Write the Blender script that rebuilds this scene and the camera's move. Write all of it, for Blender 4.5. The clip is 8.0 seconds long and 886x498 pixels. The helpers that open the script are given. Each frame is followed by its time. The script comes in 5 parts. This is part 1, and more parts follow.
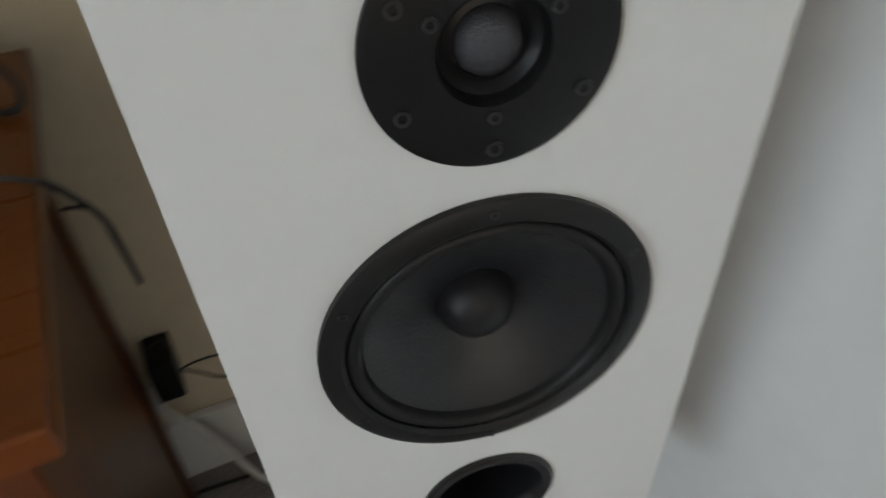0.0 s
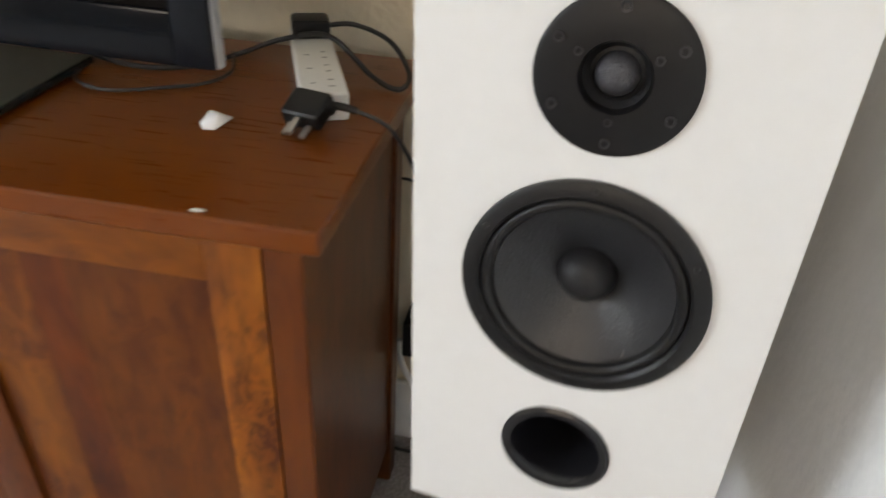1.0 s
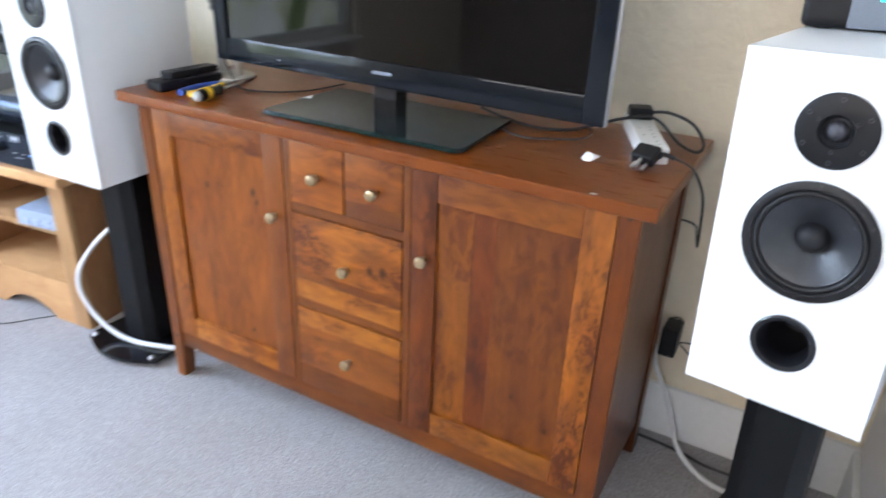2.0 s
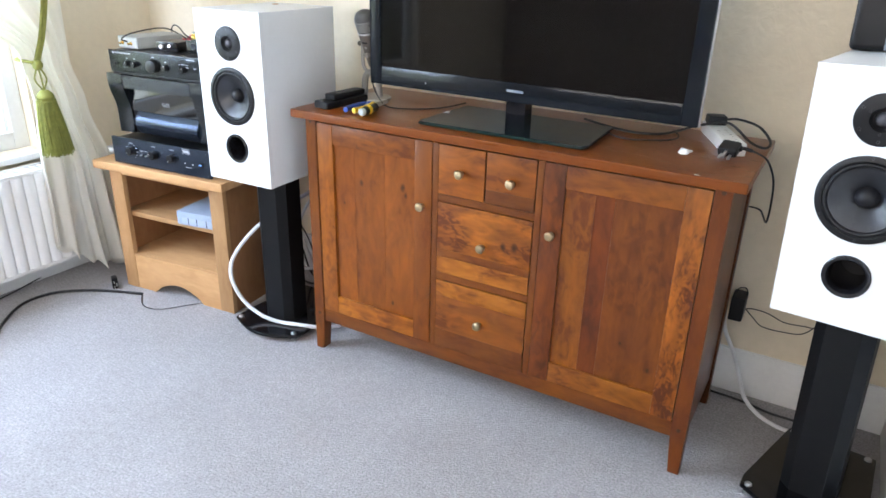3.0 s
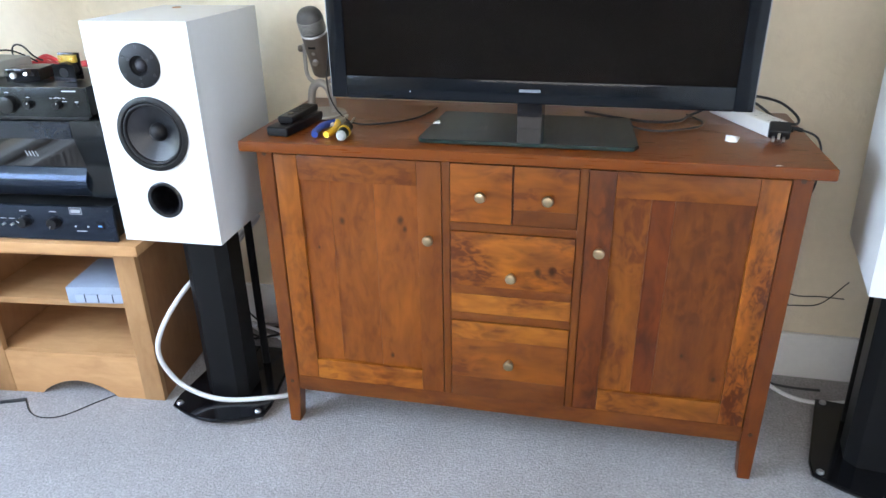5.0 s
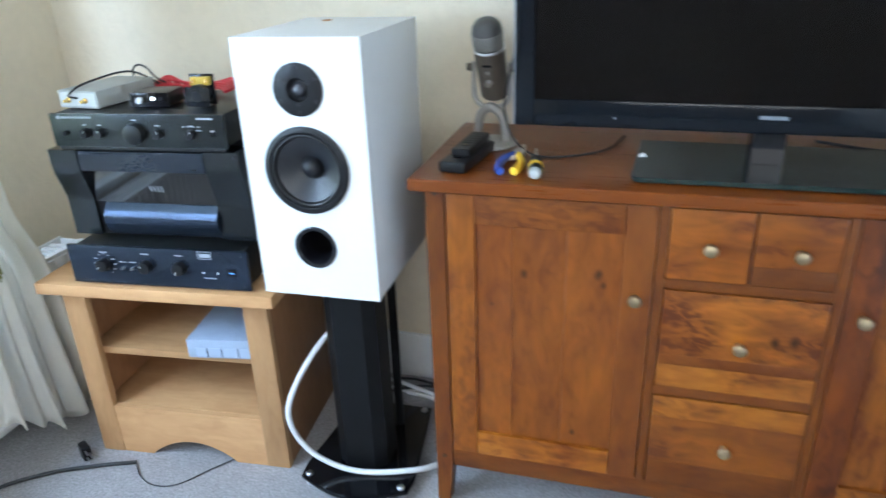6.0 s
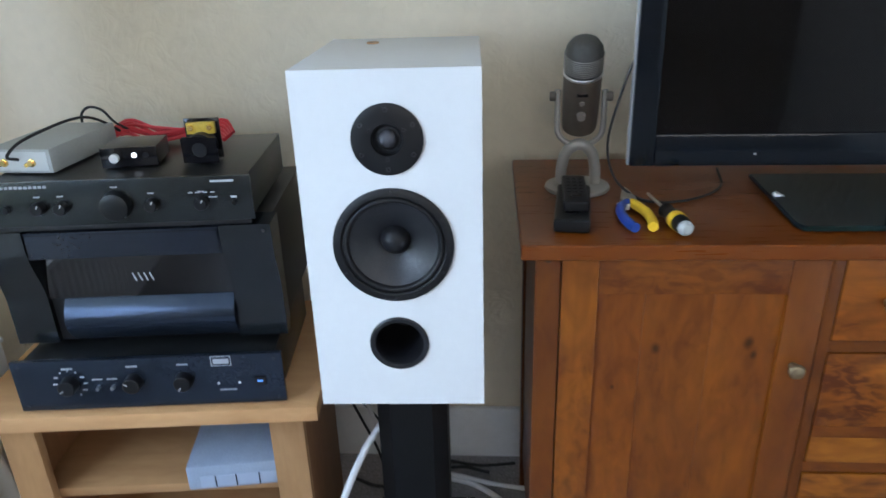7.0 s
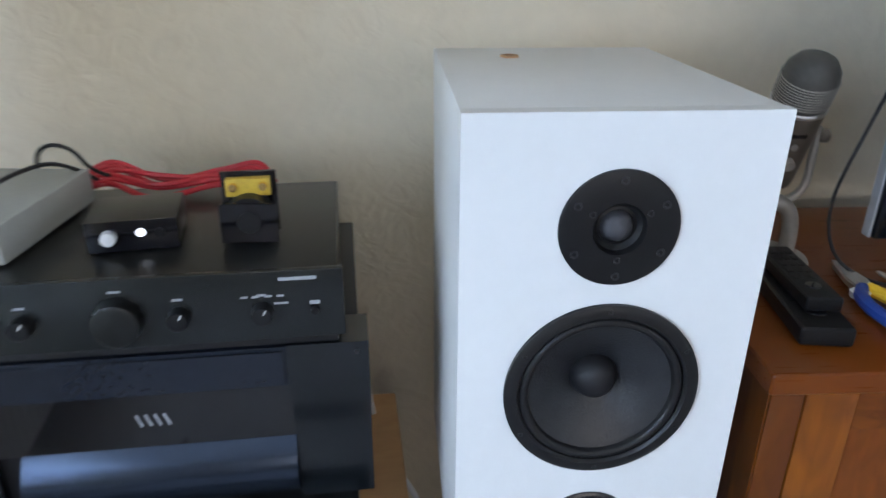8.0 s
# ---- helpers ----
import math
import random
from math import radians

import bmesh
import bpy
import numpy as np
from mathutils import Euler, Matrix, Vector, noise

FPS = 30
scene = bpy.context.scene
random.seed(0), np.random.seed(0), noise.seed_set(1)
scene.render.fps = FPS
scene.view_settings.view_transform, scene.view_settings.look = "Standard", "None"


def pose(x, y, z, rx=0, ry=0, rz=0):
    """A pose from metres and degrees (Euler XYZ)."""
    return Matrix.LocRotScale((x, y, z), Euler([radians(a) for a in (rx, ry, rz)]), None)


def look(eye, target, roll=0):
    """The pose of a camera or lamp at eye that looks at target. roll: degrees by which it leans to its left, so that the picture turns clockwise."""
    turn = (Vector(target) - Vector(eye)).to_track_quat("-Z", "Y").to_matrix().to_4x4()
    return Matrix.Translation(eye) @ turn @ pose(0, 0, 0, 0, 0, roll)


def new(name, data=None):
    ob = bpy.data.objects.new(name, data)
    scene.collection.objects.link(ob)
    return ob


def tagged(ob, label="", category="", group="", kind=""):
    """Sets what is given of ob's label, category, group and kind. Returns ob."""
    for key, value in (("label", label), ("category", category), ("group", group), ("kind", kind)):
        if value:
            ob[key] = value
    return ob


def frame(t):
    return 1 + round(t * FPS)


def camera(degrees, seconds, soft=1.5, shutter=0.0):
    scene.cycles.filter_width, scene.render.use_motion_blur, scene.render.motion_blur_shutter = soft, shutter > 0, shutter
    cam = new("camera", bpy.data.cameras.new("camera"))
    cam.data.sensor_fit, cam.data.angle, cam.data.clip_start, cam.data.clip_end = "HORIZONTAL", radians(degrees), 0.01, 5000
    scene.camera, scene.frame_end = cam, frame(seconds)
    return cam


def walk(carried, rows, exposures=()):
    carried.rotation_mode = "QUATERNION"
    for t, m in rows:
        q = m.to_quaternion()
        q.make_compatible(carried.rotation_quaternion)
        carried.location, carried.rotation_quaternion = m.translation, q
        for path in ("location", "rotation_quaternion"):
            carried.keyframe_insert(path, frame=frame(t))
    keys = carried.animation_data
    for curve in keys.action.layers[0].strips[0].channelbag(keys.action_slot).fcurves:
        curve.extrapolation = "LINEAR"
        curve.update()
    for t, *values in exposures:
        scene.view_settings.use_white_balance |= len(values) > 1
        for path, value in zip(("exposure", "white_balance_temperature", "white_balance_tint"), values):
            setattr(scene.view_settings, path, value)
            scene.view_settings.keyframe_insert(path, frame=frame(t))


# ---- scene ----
cam = camera(64.77, 8.0, soft=1.5, shutter=0.3)
# seconds, eye x y z, turn about x y z in degrees
ROWS = [
    (0.0, 1.4651, -0.2939, 1.1871, 48.35, 0.63, -25.37),
    (0.2, 1.5365, -0.2931, 1.1781, 47.71, 0.32, -5.73),
    (0.5, 1.5728, -0.3318, 1.1700, 55.08, -3.72, 5.97),
    (0.7, 1.5761, -0.3700, 1.1867, 56.18, -4.94, 9.46),
    (1.0, 1.5497, -0.5108, 1.2101, 56.72, -3.26, 10.39),
    (1.2, 1.5242, -0.6642, 1.2404, 58.22, -1.83, 10.42),
    (1.5, 1.5136, -0.8554, 1.2878, 63.43, -3.28, 19.72),
    (1.7, 1.5264, -0.9581, 1.3169, 64.24, -3.28, 24.16),
    (2.0, 1.5697, -1.1395, 1.3173, 64.07, -2.17, 29.58),
    (2.2, 1.5972, -1.2329, 1.3061, 63.77, -1.49, 33.18),
    (3.3, 1.4545, -1.7465, 1.3781, 67.24, -1.68, 29.29),
    (3.5, 1.4017, -1.7420, 1.3867, 66.70, -1.83, 29.19),
    (3.8, 1.2970, -1.6789, 1.3501, 66.50, 1.12, 27.19),
    (4.0, 1.2155, -1.6246, 1.3413, 66.32, 1.40, 25.83),
    (4.2, 1.1338, -1.5780, 1.3405, 66.44, 0.83, 22.97),
    (5.3, 0.7487, -1.5310, 1.3544, 64.60, 0.42, 10.35),
    (5.5, 0.6765, -1.4992, 1.3539, 64.12, -0.08, 10.34),
    (5.8, 0.5674, -1.3787, 1.3160, 65.50, 2.80, 11.79),
    (6.0, 0.4628, -1.3065, 1.3197, 66.30, 1.91, 15.83),
    (6.3, 0.2937, -1.2454, 1.3039, 66.83, 0.92, 17.52),
    (6.5, 0.1748, -1.2064, 1.2929, 68.12, 1.17, 14.14),
    (6.8, 0.0303, -1.0943, 1.3470, 65.72, 1.71, 5.93),
    (7.0, -0.0437, -1.0376, 1.3123, 66.84, 1.68, 3.59),
    (7.2, -0.1163, -0.9571, 1.2903, 68.17, 2.69, 2.84),
    (7.5, -0.2161, -0.7773, 1.3067, 67.37, 1.62, 6.47),
    (7.7, -0.2646, -0.7262, 1.2868, 69.18, 0.39, 7.09),
    (8.0, -0.3674, -0.6083, 1.2870, 66.32, -0.26, -2.67),
]
EXPOSURES = [(0.0, -1.7, 7300, 14), (0.5, -1.12, 8800, 15), (1.0, -0.75, 7700, 18), (1.5, -0.42, 6700, 20), (2.0, 0.12, 6100, 18), (3.5, -0.02, 6350, 17), (4.0, -0.02, 6250, 17), (5.5, -0.14, 5850, 12), (6.0, -0.27, 5600, 9), (6.5, -0.98, 5700, 10), (7.0, -1.07, 5850, 13), (7.5, -1.06, 5900, 14), (8.0, -1.16, 6050, 16)]
walk(cam, [(t, pose(x, y, z, rx, ry, rz)) for t, x, y, z, rx, ry, rz in ROWS], EXPOSURES)

# ---------------------------------------------------------------- light
world = bpy.data.worlds.new("world")
scene.world = world
world.use_nodes = True
wn = world.node_tree
sky = wn.nodes.new("ShaderNodeTexSky")
sky.sky_type, sky.sun_disc = "NISHITA", False
sky.sun_elevation, sky.sun_rotation = radians(48), radians(60)
wn.nodes["Background"].inputs["Strength"].default_value = 0.12
wn.links.new(sky.outputs["Color"], wn.nodes["Background"].inputs["Color"])

sun = new("sun", bpy.data.lights.new("sun", "SUN"))
sun.data.energy, sun.data.angle, sun.data.color = 2.5, radians(0.5), (1.0, 0.95, 0.87)
# the sun stands behind the house, on the side away from the window
sun.matrix_world = look((6, 3.5, 7.7), (0, 0, 0))


def area(name, m, w, h, watts, colour):
    lamp = new(name, bpy.data.lights.new(name, "AREA"))
    lamp.data.shape, lamp.data.size, lamp.data.size_y = "RECTANGLE", w, h
    lamp.data.energy, lamp.data.color = watts, colour
    lamp.matrix_world = m
    return lamp


# sky light through the window in the west wall
area("window_light", look((-1.455, -1.35, 1.54), (0.5, -1.35, 1.2)), 1.8, 1.0, 130, (0.60, 0.78, 1.0))
# fill lamp added behind the camera, for light from the rest of the room
area("south_fill_light", look((0.6, -3.78, 1.68), (0.6, 0.0, 0.9)), 2.3, 1.0, 52, (1.0, 0.93, 0.81))


# ---------------------------------------------------------------- materials
def shader(name, colour, rough=0.5, metal=0.0, vary=0.0, scale=6.0, bump=0.0, bump_scale=200.0, coat=0.0, spec=0.5, second=None):
    """Principled material with two scales of tone variation, fine relief, and random tone between things."""
    m = bpy.data.materials.new(name)
    m.use_nodes = True
    n, l = m.node_tree.nodes, m.node_tree.links
    b = n["Principled BSDF"]
    b.inputs["Base Color"].default_value = (*colour, 1)
    b.inputs["Roughness"].default_value, b.inputs["Metallic"].default_value = rough, metal
    b.inputs["Coat Weight"].default_value = coat
    b.inputs["Specular IOR Level"].default_value = spec
    co = n.new("ShaderNodeTexCoord")
    if vary:
        big, fine, mix = n.new("ShaderNodeTexNoise"), n.new("ShaderNodeTexNoise"), n.new("ShaderNodeMath")
        big.inputs["Scale"].default_value, fine.inputs["Scale"].default_value = scale, scale * 14
        fine.inputs["Detail"].default_value = 6
        l.new(co.outputs["Object"], big.inputs["Vector"])
        l.new(co.outputs["Object"], fine.inputs["Vector"])
        mix.operation = "ADD"
        l.new(big.outputs["Fac"], mix.inputs[0])
        l.new(fine.outputs["Fac"], mix.inputs[1])
        ramp = n.new("ShaderNodeMapRange")
        ramp.inputs["From Min"].default_value, ramp.inputs["From Max"].default_value = 0.6, 1.4
        l.new(mix.outputs[0], ramp.inputs["Value"])
        tone = n.new("ShaderNodeMix")
        tone.data_type = "RGBA"
        dark = second or tuple(c * (1 - vary) for c in colour)
        light = colour if second else tuple(min(1, c * (1 + vary * 0.6)) for c in colour)
        tone.inputs["A"].default_value, tone.inputs["B"].default_value = (*dark, 1), (*light, 1)
        l.new(ramp.outputs[0], tone.inputs["Factor"])
        l.new(tone.outputs["Result"], b.inputs["Base Color"])
    if bump:
        grain, relief = n.new("ShaderNodeTexNoise"), n.new("ShaderNodeBump")
        grain.inputs["Scale"].default_value, grain.inputs["Detail"].default_value = bump_scale, 4
        relief.inputs["Strength"].default_value, relief.inputs["Distance"].default_value = bump, 1.0 / bump_scale
        l.new(co.outputs["Object"], grain.inputs["Vector"])
        l.new(grain.outputs["Fac"], relief.inputs["Height"])
        l.new(relief.outputs["Normal"], b.inputs["Normal"])
    return m


def timber(name, light, dark, axis, rough=0.38, figure=0.5, coat=0.12, eyes=(), fleck=36.0):
    """Stained wood, grain along one axis (0 x, 1 y, 2 z), blotchy figure, each board its own tone."""
    m = bpy.data.materials.new(name)
    m.use_nodes = True
    n, l = m.node_tree.nodes, m.node_tree.links
    b = n["Principled BSDF"]
    b.inputs["Roughness"].default_value, b.inputs["Coat Weight"].default_value = rough, coat
    b.inputs["Coat Roughness"].default_value = 0.22
    b.inputs["Specular IOR Level"].default_value = 0.35
    co, info, off = (n.new("ShaderNode" + k) for k in ("TexCoord", "ObjectInfo", "VectorMath"))
    off.operation = "MULTIPLY_ADD"
    comb = n.new("ShaderNodeCombineXYZ")
    for i in range(3):
        l.new(info.outputs["Random"], comb.inputs[i])
    l.new(comb.outputs[0], off.inputs[0])
    off.inputs[1].default_value = (37, 53, 71)
    l.new(co.outputs["Object"], off.inputs[2])
    def noise(scale, along, detail, distortion, low, high):
        """Noise stretched along the grain, spread between low and high."""
        mp_, tex, ran = (n.new("ShaderNode" + k) for k in ("Mapping", "TexNoise", "MapRange"))
        v = [scale] * 3
        v[axis] = along
        mp_.inputs["Scale"].default_value = v
        l.new(off.outputs[0], mp_.inputs["Vector"])
        l.new(mp_.outputs[0], tex.inputs["Vector"])
        tex.inputs["Scale"].default_value, tex.inputs["Detail"].default_value, tex.inputs["Distortion"].default_value = 1.0, detail, distortion
        ran.inputs["From Min"].default_value, ran.inputs["From Max"].default_value = low, high
        l.new(tex.outputs["Fac"], ran.inputs["Value"])
        return ran.outputs[0], tex

    def maths(op, x, y, clamp=False):
        k = n.new("ShaderNodeMath")
        k.operation, k.use_clamp = op, clamp
        for i, q in enumerate((x, y)):
            if isinstance(q, float):
                k.inputs[i].default_value = q
            else:
                l.new(q, k.inputs[i])
        return k.outputs[0]

    streak, _ = noise(42.0, 2.6, 4, 0.7, 0.28, 0.72)
    broad, _ = noise(13.0, 4.2, 3, 1.0, 0.32, 0.68)
    cloud, _ = noise(24.0, 9.0, 2, 1.6, 0.34, 0.64)
    spots, _ = noise(fleck, fleck * 0.55, 2, 1.2, 0.36, 0.58)
    where, _ = noise(9.0, 5.0, 3, 0.6, 0.42, 0.57)
    _, fibre = noise(260.0, 12.0, 3, 0.0, 0.0, 1.0)
    base = maths("ADD", maths("MULTIPLY", streak, 0.22), maths("ADD", maths("MULTIPLY", broad, 0.48), maths("MULTIPLY", cloud, 0.30)))
    dull = maths("MULTIPLY", maths("MULTIPLY", maths("SUBTRACT", 1.0, spots), where), figure * 0.7)
    fac_out = maths("SUBTRACT", base, dull, True)
    tone = n.new("ShaderNodeMix")
    tone.data_type = "RGBA"
    tone.inputs["A"].default_value, tone.inputs["B"].default_value = (*dark, 1), (*light, 1)
    l.new(fac_out, tone.inputs["Factor"])
    # fibre and the board's own tone
    val = n.new("ShaderNodeMapRange")
    val.inputs["To Min"].default_value, val.inputs["To Max"].default_value = 0.80, 1.18
    l.new(info.outputs["Random"], val.inputs["Value"])
    fv = n.new("ShaderNodeMapRange")
    fv.inputs["To Min"].default_value, fv.inputs["To Max"].default_value = 0.96, 1.04
    l.new(fibre.outputs["Fac"], fv.inputs["Value"])
    mul = n.new("ShaderNodeMath")
    mul.operation = "MULTIPLY"
    l.new(val.outputs[0], mul.inputs[0])
    l.new(fv.outputs[0], mul.inputs[1])
    hsv = n.new("ShaderNodeHueSaturation")
    l.new(tone.outputs["Result"], hsv.inputs["Color"])
    l.new(mul.outputs[0], hsv.inputs["Value"])
    out = hsv.outputs["Color"]
    for ex, ez, er in eyes:
        # one knot: a dark eye with a swirl of darker wood round it
        sub, wob, ad, ln, ring, kt = (n.new("ShaderNode" + k) for k in ("VectorMath", "TexNoise", "VectorMath", "VectorMath", "MapRange", "Mix"))
        sub.operation, ln.operation, ad.operation = "SUBTRACT", "LENGTH", "MULTIPLY_ADD"
        l.new(co.outputs["Object"], sub.inputs[0])
        sub.inputs[1].default_value = (ex, 0.032, ez)
        wob.inputs["Scale"].default_value = 60
        l.new(co.outputs["Object"], wob.inputs["Vector"])
        l.new(wob.outputs["Color"], ad.inputs[0])
        ad.inputs[1].default_value = (er, 0, er)
        l.new(sub.outputs[0], ad.inputs[2])
        sq = n.new("ShaderNodeVectorMath")
        sq.operation = "MULTIPLY"
        sq.inputs[1].default_value = (1.0, 0.0, 0.7)
        l.new(ad.outputs[0], sq.inputs[0])
        l.new(sq.outputs[0], ln.inputs[0])
        l.new(ln.outputs["Value"], ring.inputs["Value"])
        ring.interpolation_type = "SMOOTHSTEP"
        ring.inputs["From Min"].default_value, ring.inputs["From Max"].default_value = er * 0.3, er * 2.2
        kt.data_type = "RGBA"
        kt.inputs["A"].default_value = (*(c * 0.4 for c in dark), 1)
        l.new(ring.outputs[0], kt.inputs["Factor"])
        l.new(out, kt.inputs["B"])
        out = kt.outputs["Result"]
    l.new(out, b.inputs["Base Color"])
    rr = n.new("ShaderNodeMapRange")
    rr.inputs["To Min"].default_value, rr.inputs["To Max"].default_value = rough - 0.03, rough + 0.04
    l.new(fibre.outputs["Fac"], rr.inputs["Value"])
    l.new(rr.outputs[0], b.inputs["Roughness"])
    relief = n.new("ShaderNodeBump")
    relief.inputs["Strength"].default_value, relief.inputs["Distance"].default_value = 0.02 if rough >= 0.3 else 0.004, 0.001
    l.new(fibre.outputs["Fac"], relief.inputs["Height"])
    l.new(relief.outputs["Normal"], b.inputs["Normal"])
    return m


def plaster(name, colour):
    """Cream painted, swirled textured plaster."""
    m = shader(name, colour, 0.75, vary=0.06, scale=2.5, spec=0.3)
    n, l = m.node_tree.nodes, m.node_tree.links
    co, big, swirl, add, relief = (n.new("ShaderNode" + k) for k in ("TexCoord", "TexNoise", "TexNoise", "Math", "Bump"))
    big.inputs["Scale"].default_value, big.inputs["Detail"].default_value, big.inputs["Distortion"].default_value = 7, 2, 3.5
    swirl.inputs["Scale"].default_value, swirl.inputs["Detail"].default_value, swirl.inputs["Distortion"].default_value = 22, 4, 2.2
    l.new(co.outputs["Object"], big.inputs["Vector"])
    l.new(co.outputs["Object"], swirl.inputs["Vector"])
    l.new(big.outputs["Fac"], add.inputs[0])
    l.new(swirl.outputs["Fac"], add.inputs[1])
    relief.inputs["Strength"].default_value, relief.inputs["Distance"].default_value = 0.26, 0.011
    l.new(add.outputs[0], relief.inputs["Height"])
    l.new(relief.outputs["Normal"], n["Principled BSDF"].inputs["Normal"])
    return m


def carpet(name):
    m = shader(name, (0.365, 0.345, 0.340), 0.95, vary=0.6, scale=2.6, spec=0.1, second=(0.270, 0.250, 0.243))
    n, l = m.node_tree.nodes, m.node_tree.links
    b = n["Principled BSDF"]
    b.inputs["Sheen Weight"].default_value = 0.25
    co, tuft, speck, relief, mix = (n.new("ShaderNode" + k) for k in ("TexCoord", "TexVoronoi", "TexNoise", "Bump", "Mix"))
    tuft.inputs["Scale"].default_value = 210
    speck.inputs["Scale"].default_value, speck.inputs["Detail"].default_value = 150, 6
    l.new(co.outputs["Object"], tuft.inputs["Vector"])
    l.new(co.outputs["Object"], speck.inputs["Vector"])
    mix.data_type, mix.blend_type = "RGBA", "MULTIPLY"
    mix.inputs["Factor"].default_value = 1.0
    old = b.inputs["Base Color"].links[0].from_socket
    ramp = n.new("ShaderNodeMapRange")
    ramp.inputs["From Min"].default_value, ramp.inputs["From Max"].default_value = 0.3, 0.7
    ramp.inputs["To Min"].default_value, ramp.inputs["To Max"].default_value = 0.66, 1.20
    l.new(speck.outputs["Fac"], ramp.inputs["Value"])
    l.new(old, mix.inputs["A"])
    l.new(ramp.outputs[0], mix.inputs["B"])
    l.new(mix.outputs["Result"], b.inputs["Base Color"])
    relief.inputs["Strength"].default_value, relief.inputs["Distance"].default_value = 0.6, 0.005
    l.new(speck.outputs["Fac"], relief.inputs["Height"])
    l.new(relief.outputs["Normal"], b.inputs["Normal"])
    return m


def glow(name, colour, strength):
    m = shader(name, (0, 0, 0), 0.5)
    b = m.node_tree.nodes["Principled BSDF"]
    b.inputs["Emission Color"].default_value, b.inputs["Emission Strength"].default_value = (*colour, 1), strength
    return m


WALL = plaster("cream_plaster", (0.75, 0.655, 0.495))
WALL_SMOOTH = shader("smooth_white_paint", (0.80, 0.80, 0.79), 0.6, vary=0.04, scale=2, bump=0.08, bump_scale=60, spec=0.35)
# darkened plaster for the unseen south wall, to cut bounce and reflections
WALL_DIM = plaster("dimmed_plaster", (0.26, 0.205, 0.155))
CARPET = carpet("beige_carpet")
WHITE_WOODWORK = shader("white_gloss_woodwork", (0.78, 0.78, 0.76), 0.35, vary=0.06, scale=4)
CEILING = shader("white_ceiling", (0.8, 0.79, 0.76), 0.9, vary=0.04, scale=3, bump=0.2, bump_scale=60)
CHERRY_L, CHERRY_D = (0.1727, 0.0484, 0.0035), (0.0840, 0.0186, 0.0016)
CHERRY_X = timber("stained_wood_along", CHERRY_L, CHERRY_D, 0, 0.33, 0.3)
CHERRY_Z = timber("stained_wood_upright", CHERRY_L, CHERRY_D, 2, 0.33, 0.25)
CHERRY_TOP = timber("stained_wood_top", (0.1872, 0.0459, 0.0029), (0.1561, 0.0346, 0.0023), 0, 0.28, 0.04, 0.08)
CHERRY_PANEL = timber("stained_wood_panel", (0.2433, 0.0691, 0.0045), (0.1056, 0.0234, 0.0018), 2, 0.33, 0.3, eyes=((0.243, 0.667, 0.0050), (0.400, 0.680, 0.006), (0.410, 0.655, 0.004), (0.172, 0.585, 0.0022), (0.36, 0.27, 0.004)))
CHERRY_PANEL_B = timber("stained_wood_panel_deep", (0.1943, 0.0523, 0.0037), (0.0845, 0.0183, 0.0015), 2, 0.33, 0.55, eyes=((1.205, 0.30, 0.0035), (1.12, 0.36, 0.003)))
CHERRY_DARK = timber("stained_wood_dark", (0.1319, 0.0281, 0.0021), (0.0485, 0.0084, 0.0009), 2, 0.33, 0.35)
# darker upright wood, with the shade of the right end in its colour
CHERRY_Z_SHADE = timber("stained_wood_shaded_leg", (0.1356, 0.0329, 0.0027), (0.0624, 0.0130, 0.0013), 2, 0.33, 0.2)
CHERRY_STILE = timber("stained_wood_dark_figured", (0.1740, 0.0400, 0.0028), (0.0593, 0.0116, 0.0011), 2, 0.33, 0.7)
CHERRY_PALE = timber("stained_wood_pale", (0.3710, 0.1240, 0.0091), (0.1142, 0.0237, 0.0018), 0, 0.33, 0.6)
CHERRY_PALE_Z = timber("stained_wood_pale_upright", (0.2709, 0.0834, 0.0055), (0.1038, 0.0215, 0.0017), 2, 0.33, 0.6)
CHERRY_BOARD = timber("stained_wood_board_deep", (0.2276, 0.0701, 0.0047), (0.0872, 0.0180, 0.0015), 2, 0.33, 0.7)
CHERRY_FLAME = timber("stained_wood_flame", (0.3060, 0.0900, 0.0057), (0.0610, 0.0112, 0.0010), 2, 0.36, 0.75, fleck=62.0)
CHERRY_FLAME_X = timber("stained_wood_flame_along", (0.3568, 0.1079, 0.0064), (0.0824, 0.0159, 0.0014), 0, 0.36, 0.9, fleck=50.0, eyes=((0.752, 0.568, 0.006), (0.788, 0.573, 0.007)))
CHERRY_DRAWER = timber("stained_wood_drawer", (0.2811, 0.0818, 0.0049), (0.1071, 0.0234, 0.0017), 0, 0.36, 0.6)
OAK_X = timber("pale_oak_along", (0.52, 0.300, 0.135), (0.40, 0.212, 0.088), 0, 0.5, 0.25, 0.05)
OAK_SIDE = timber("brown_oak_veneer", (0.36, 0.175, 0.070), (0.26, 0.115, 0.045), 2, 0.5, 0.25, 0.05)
OAK_Z = timber("pale_oak_upright", (0.50, 0.285, 0.126), (0.38, 0.200, 0.082), 2, 0.5, 0.25, 0.05)
BRASS = shader("dull_brass", (0.42, 0.33, 0.20), 0.36, 1.0, vary=0.2, scale=60)
BRIGHT_BRASS = shader("gold_plate", (0.85, 0.6, 0.22), 0.25, 1.0)
STEEL = shader("steel", (0.6, 0.6, 0.6), 0.3, 1.0)
WHITE_PAINT = shader("white_satin_paint", (0.68, 0.685, 0.68), 0.38, vary=0.03, scale=5, bump=0.04, bump_scale=220)
MDF_EDGE = shader("bare_brown_board", (0.45, 0.26, 0.13), 0.8, vary=0.2, scale=90)
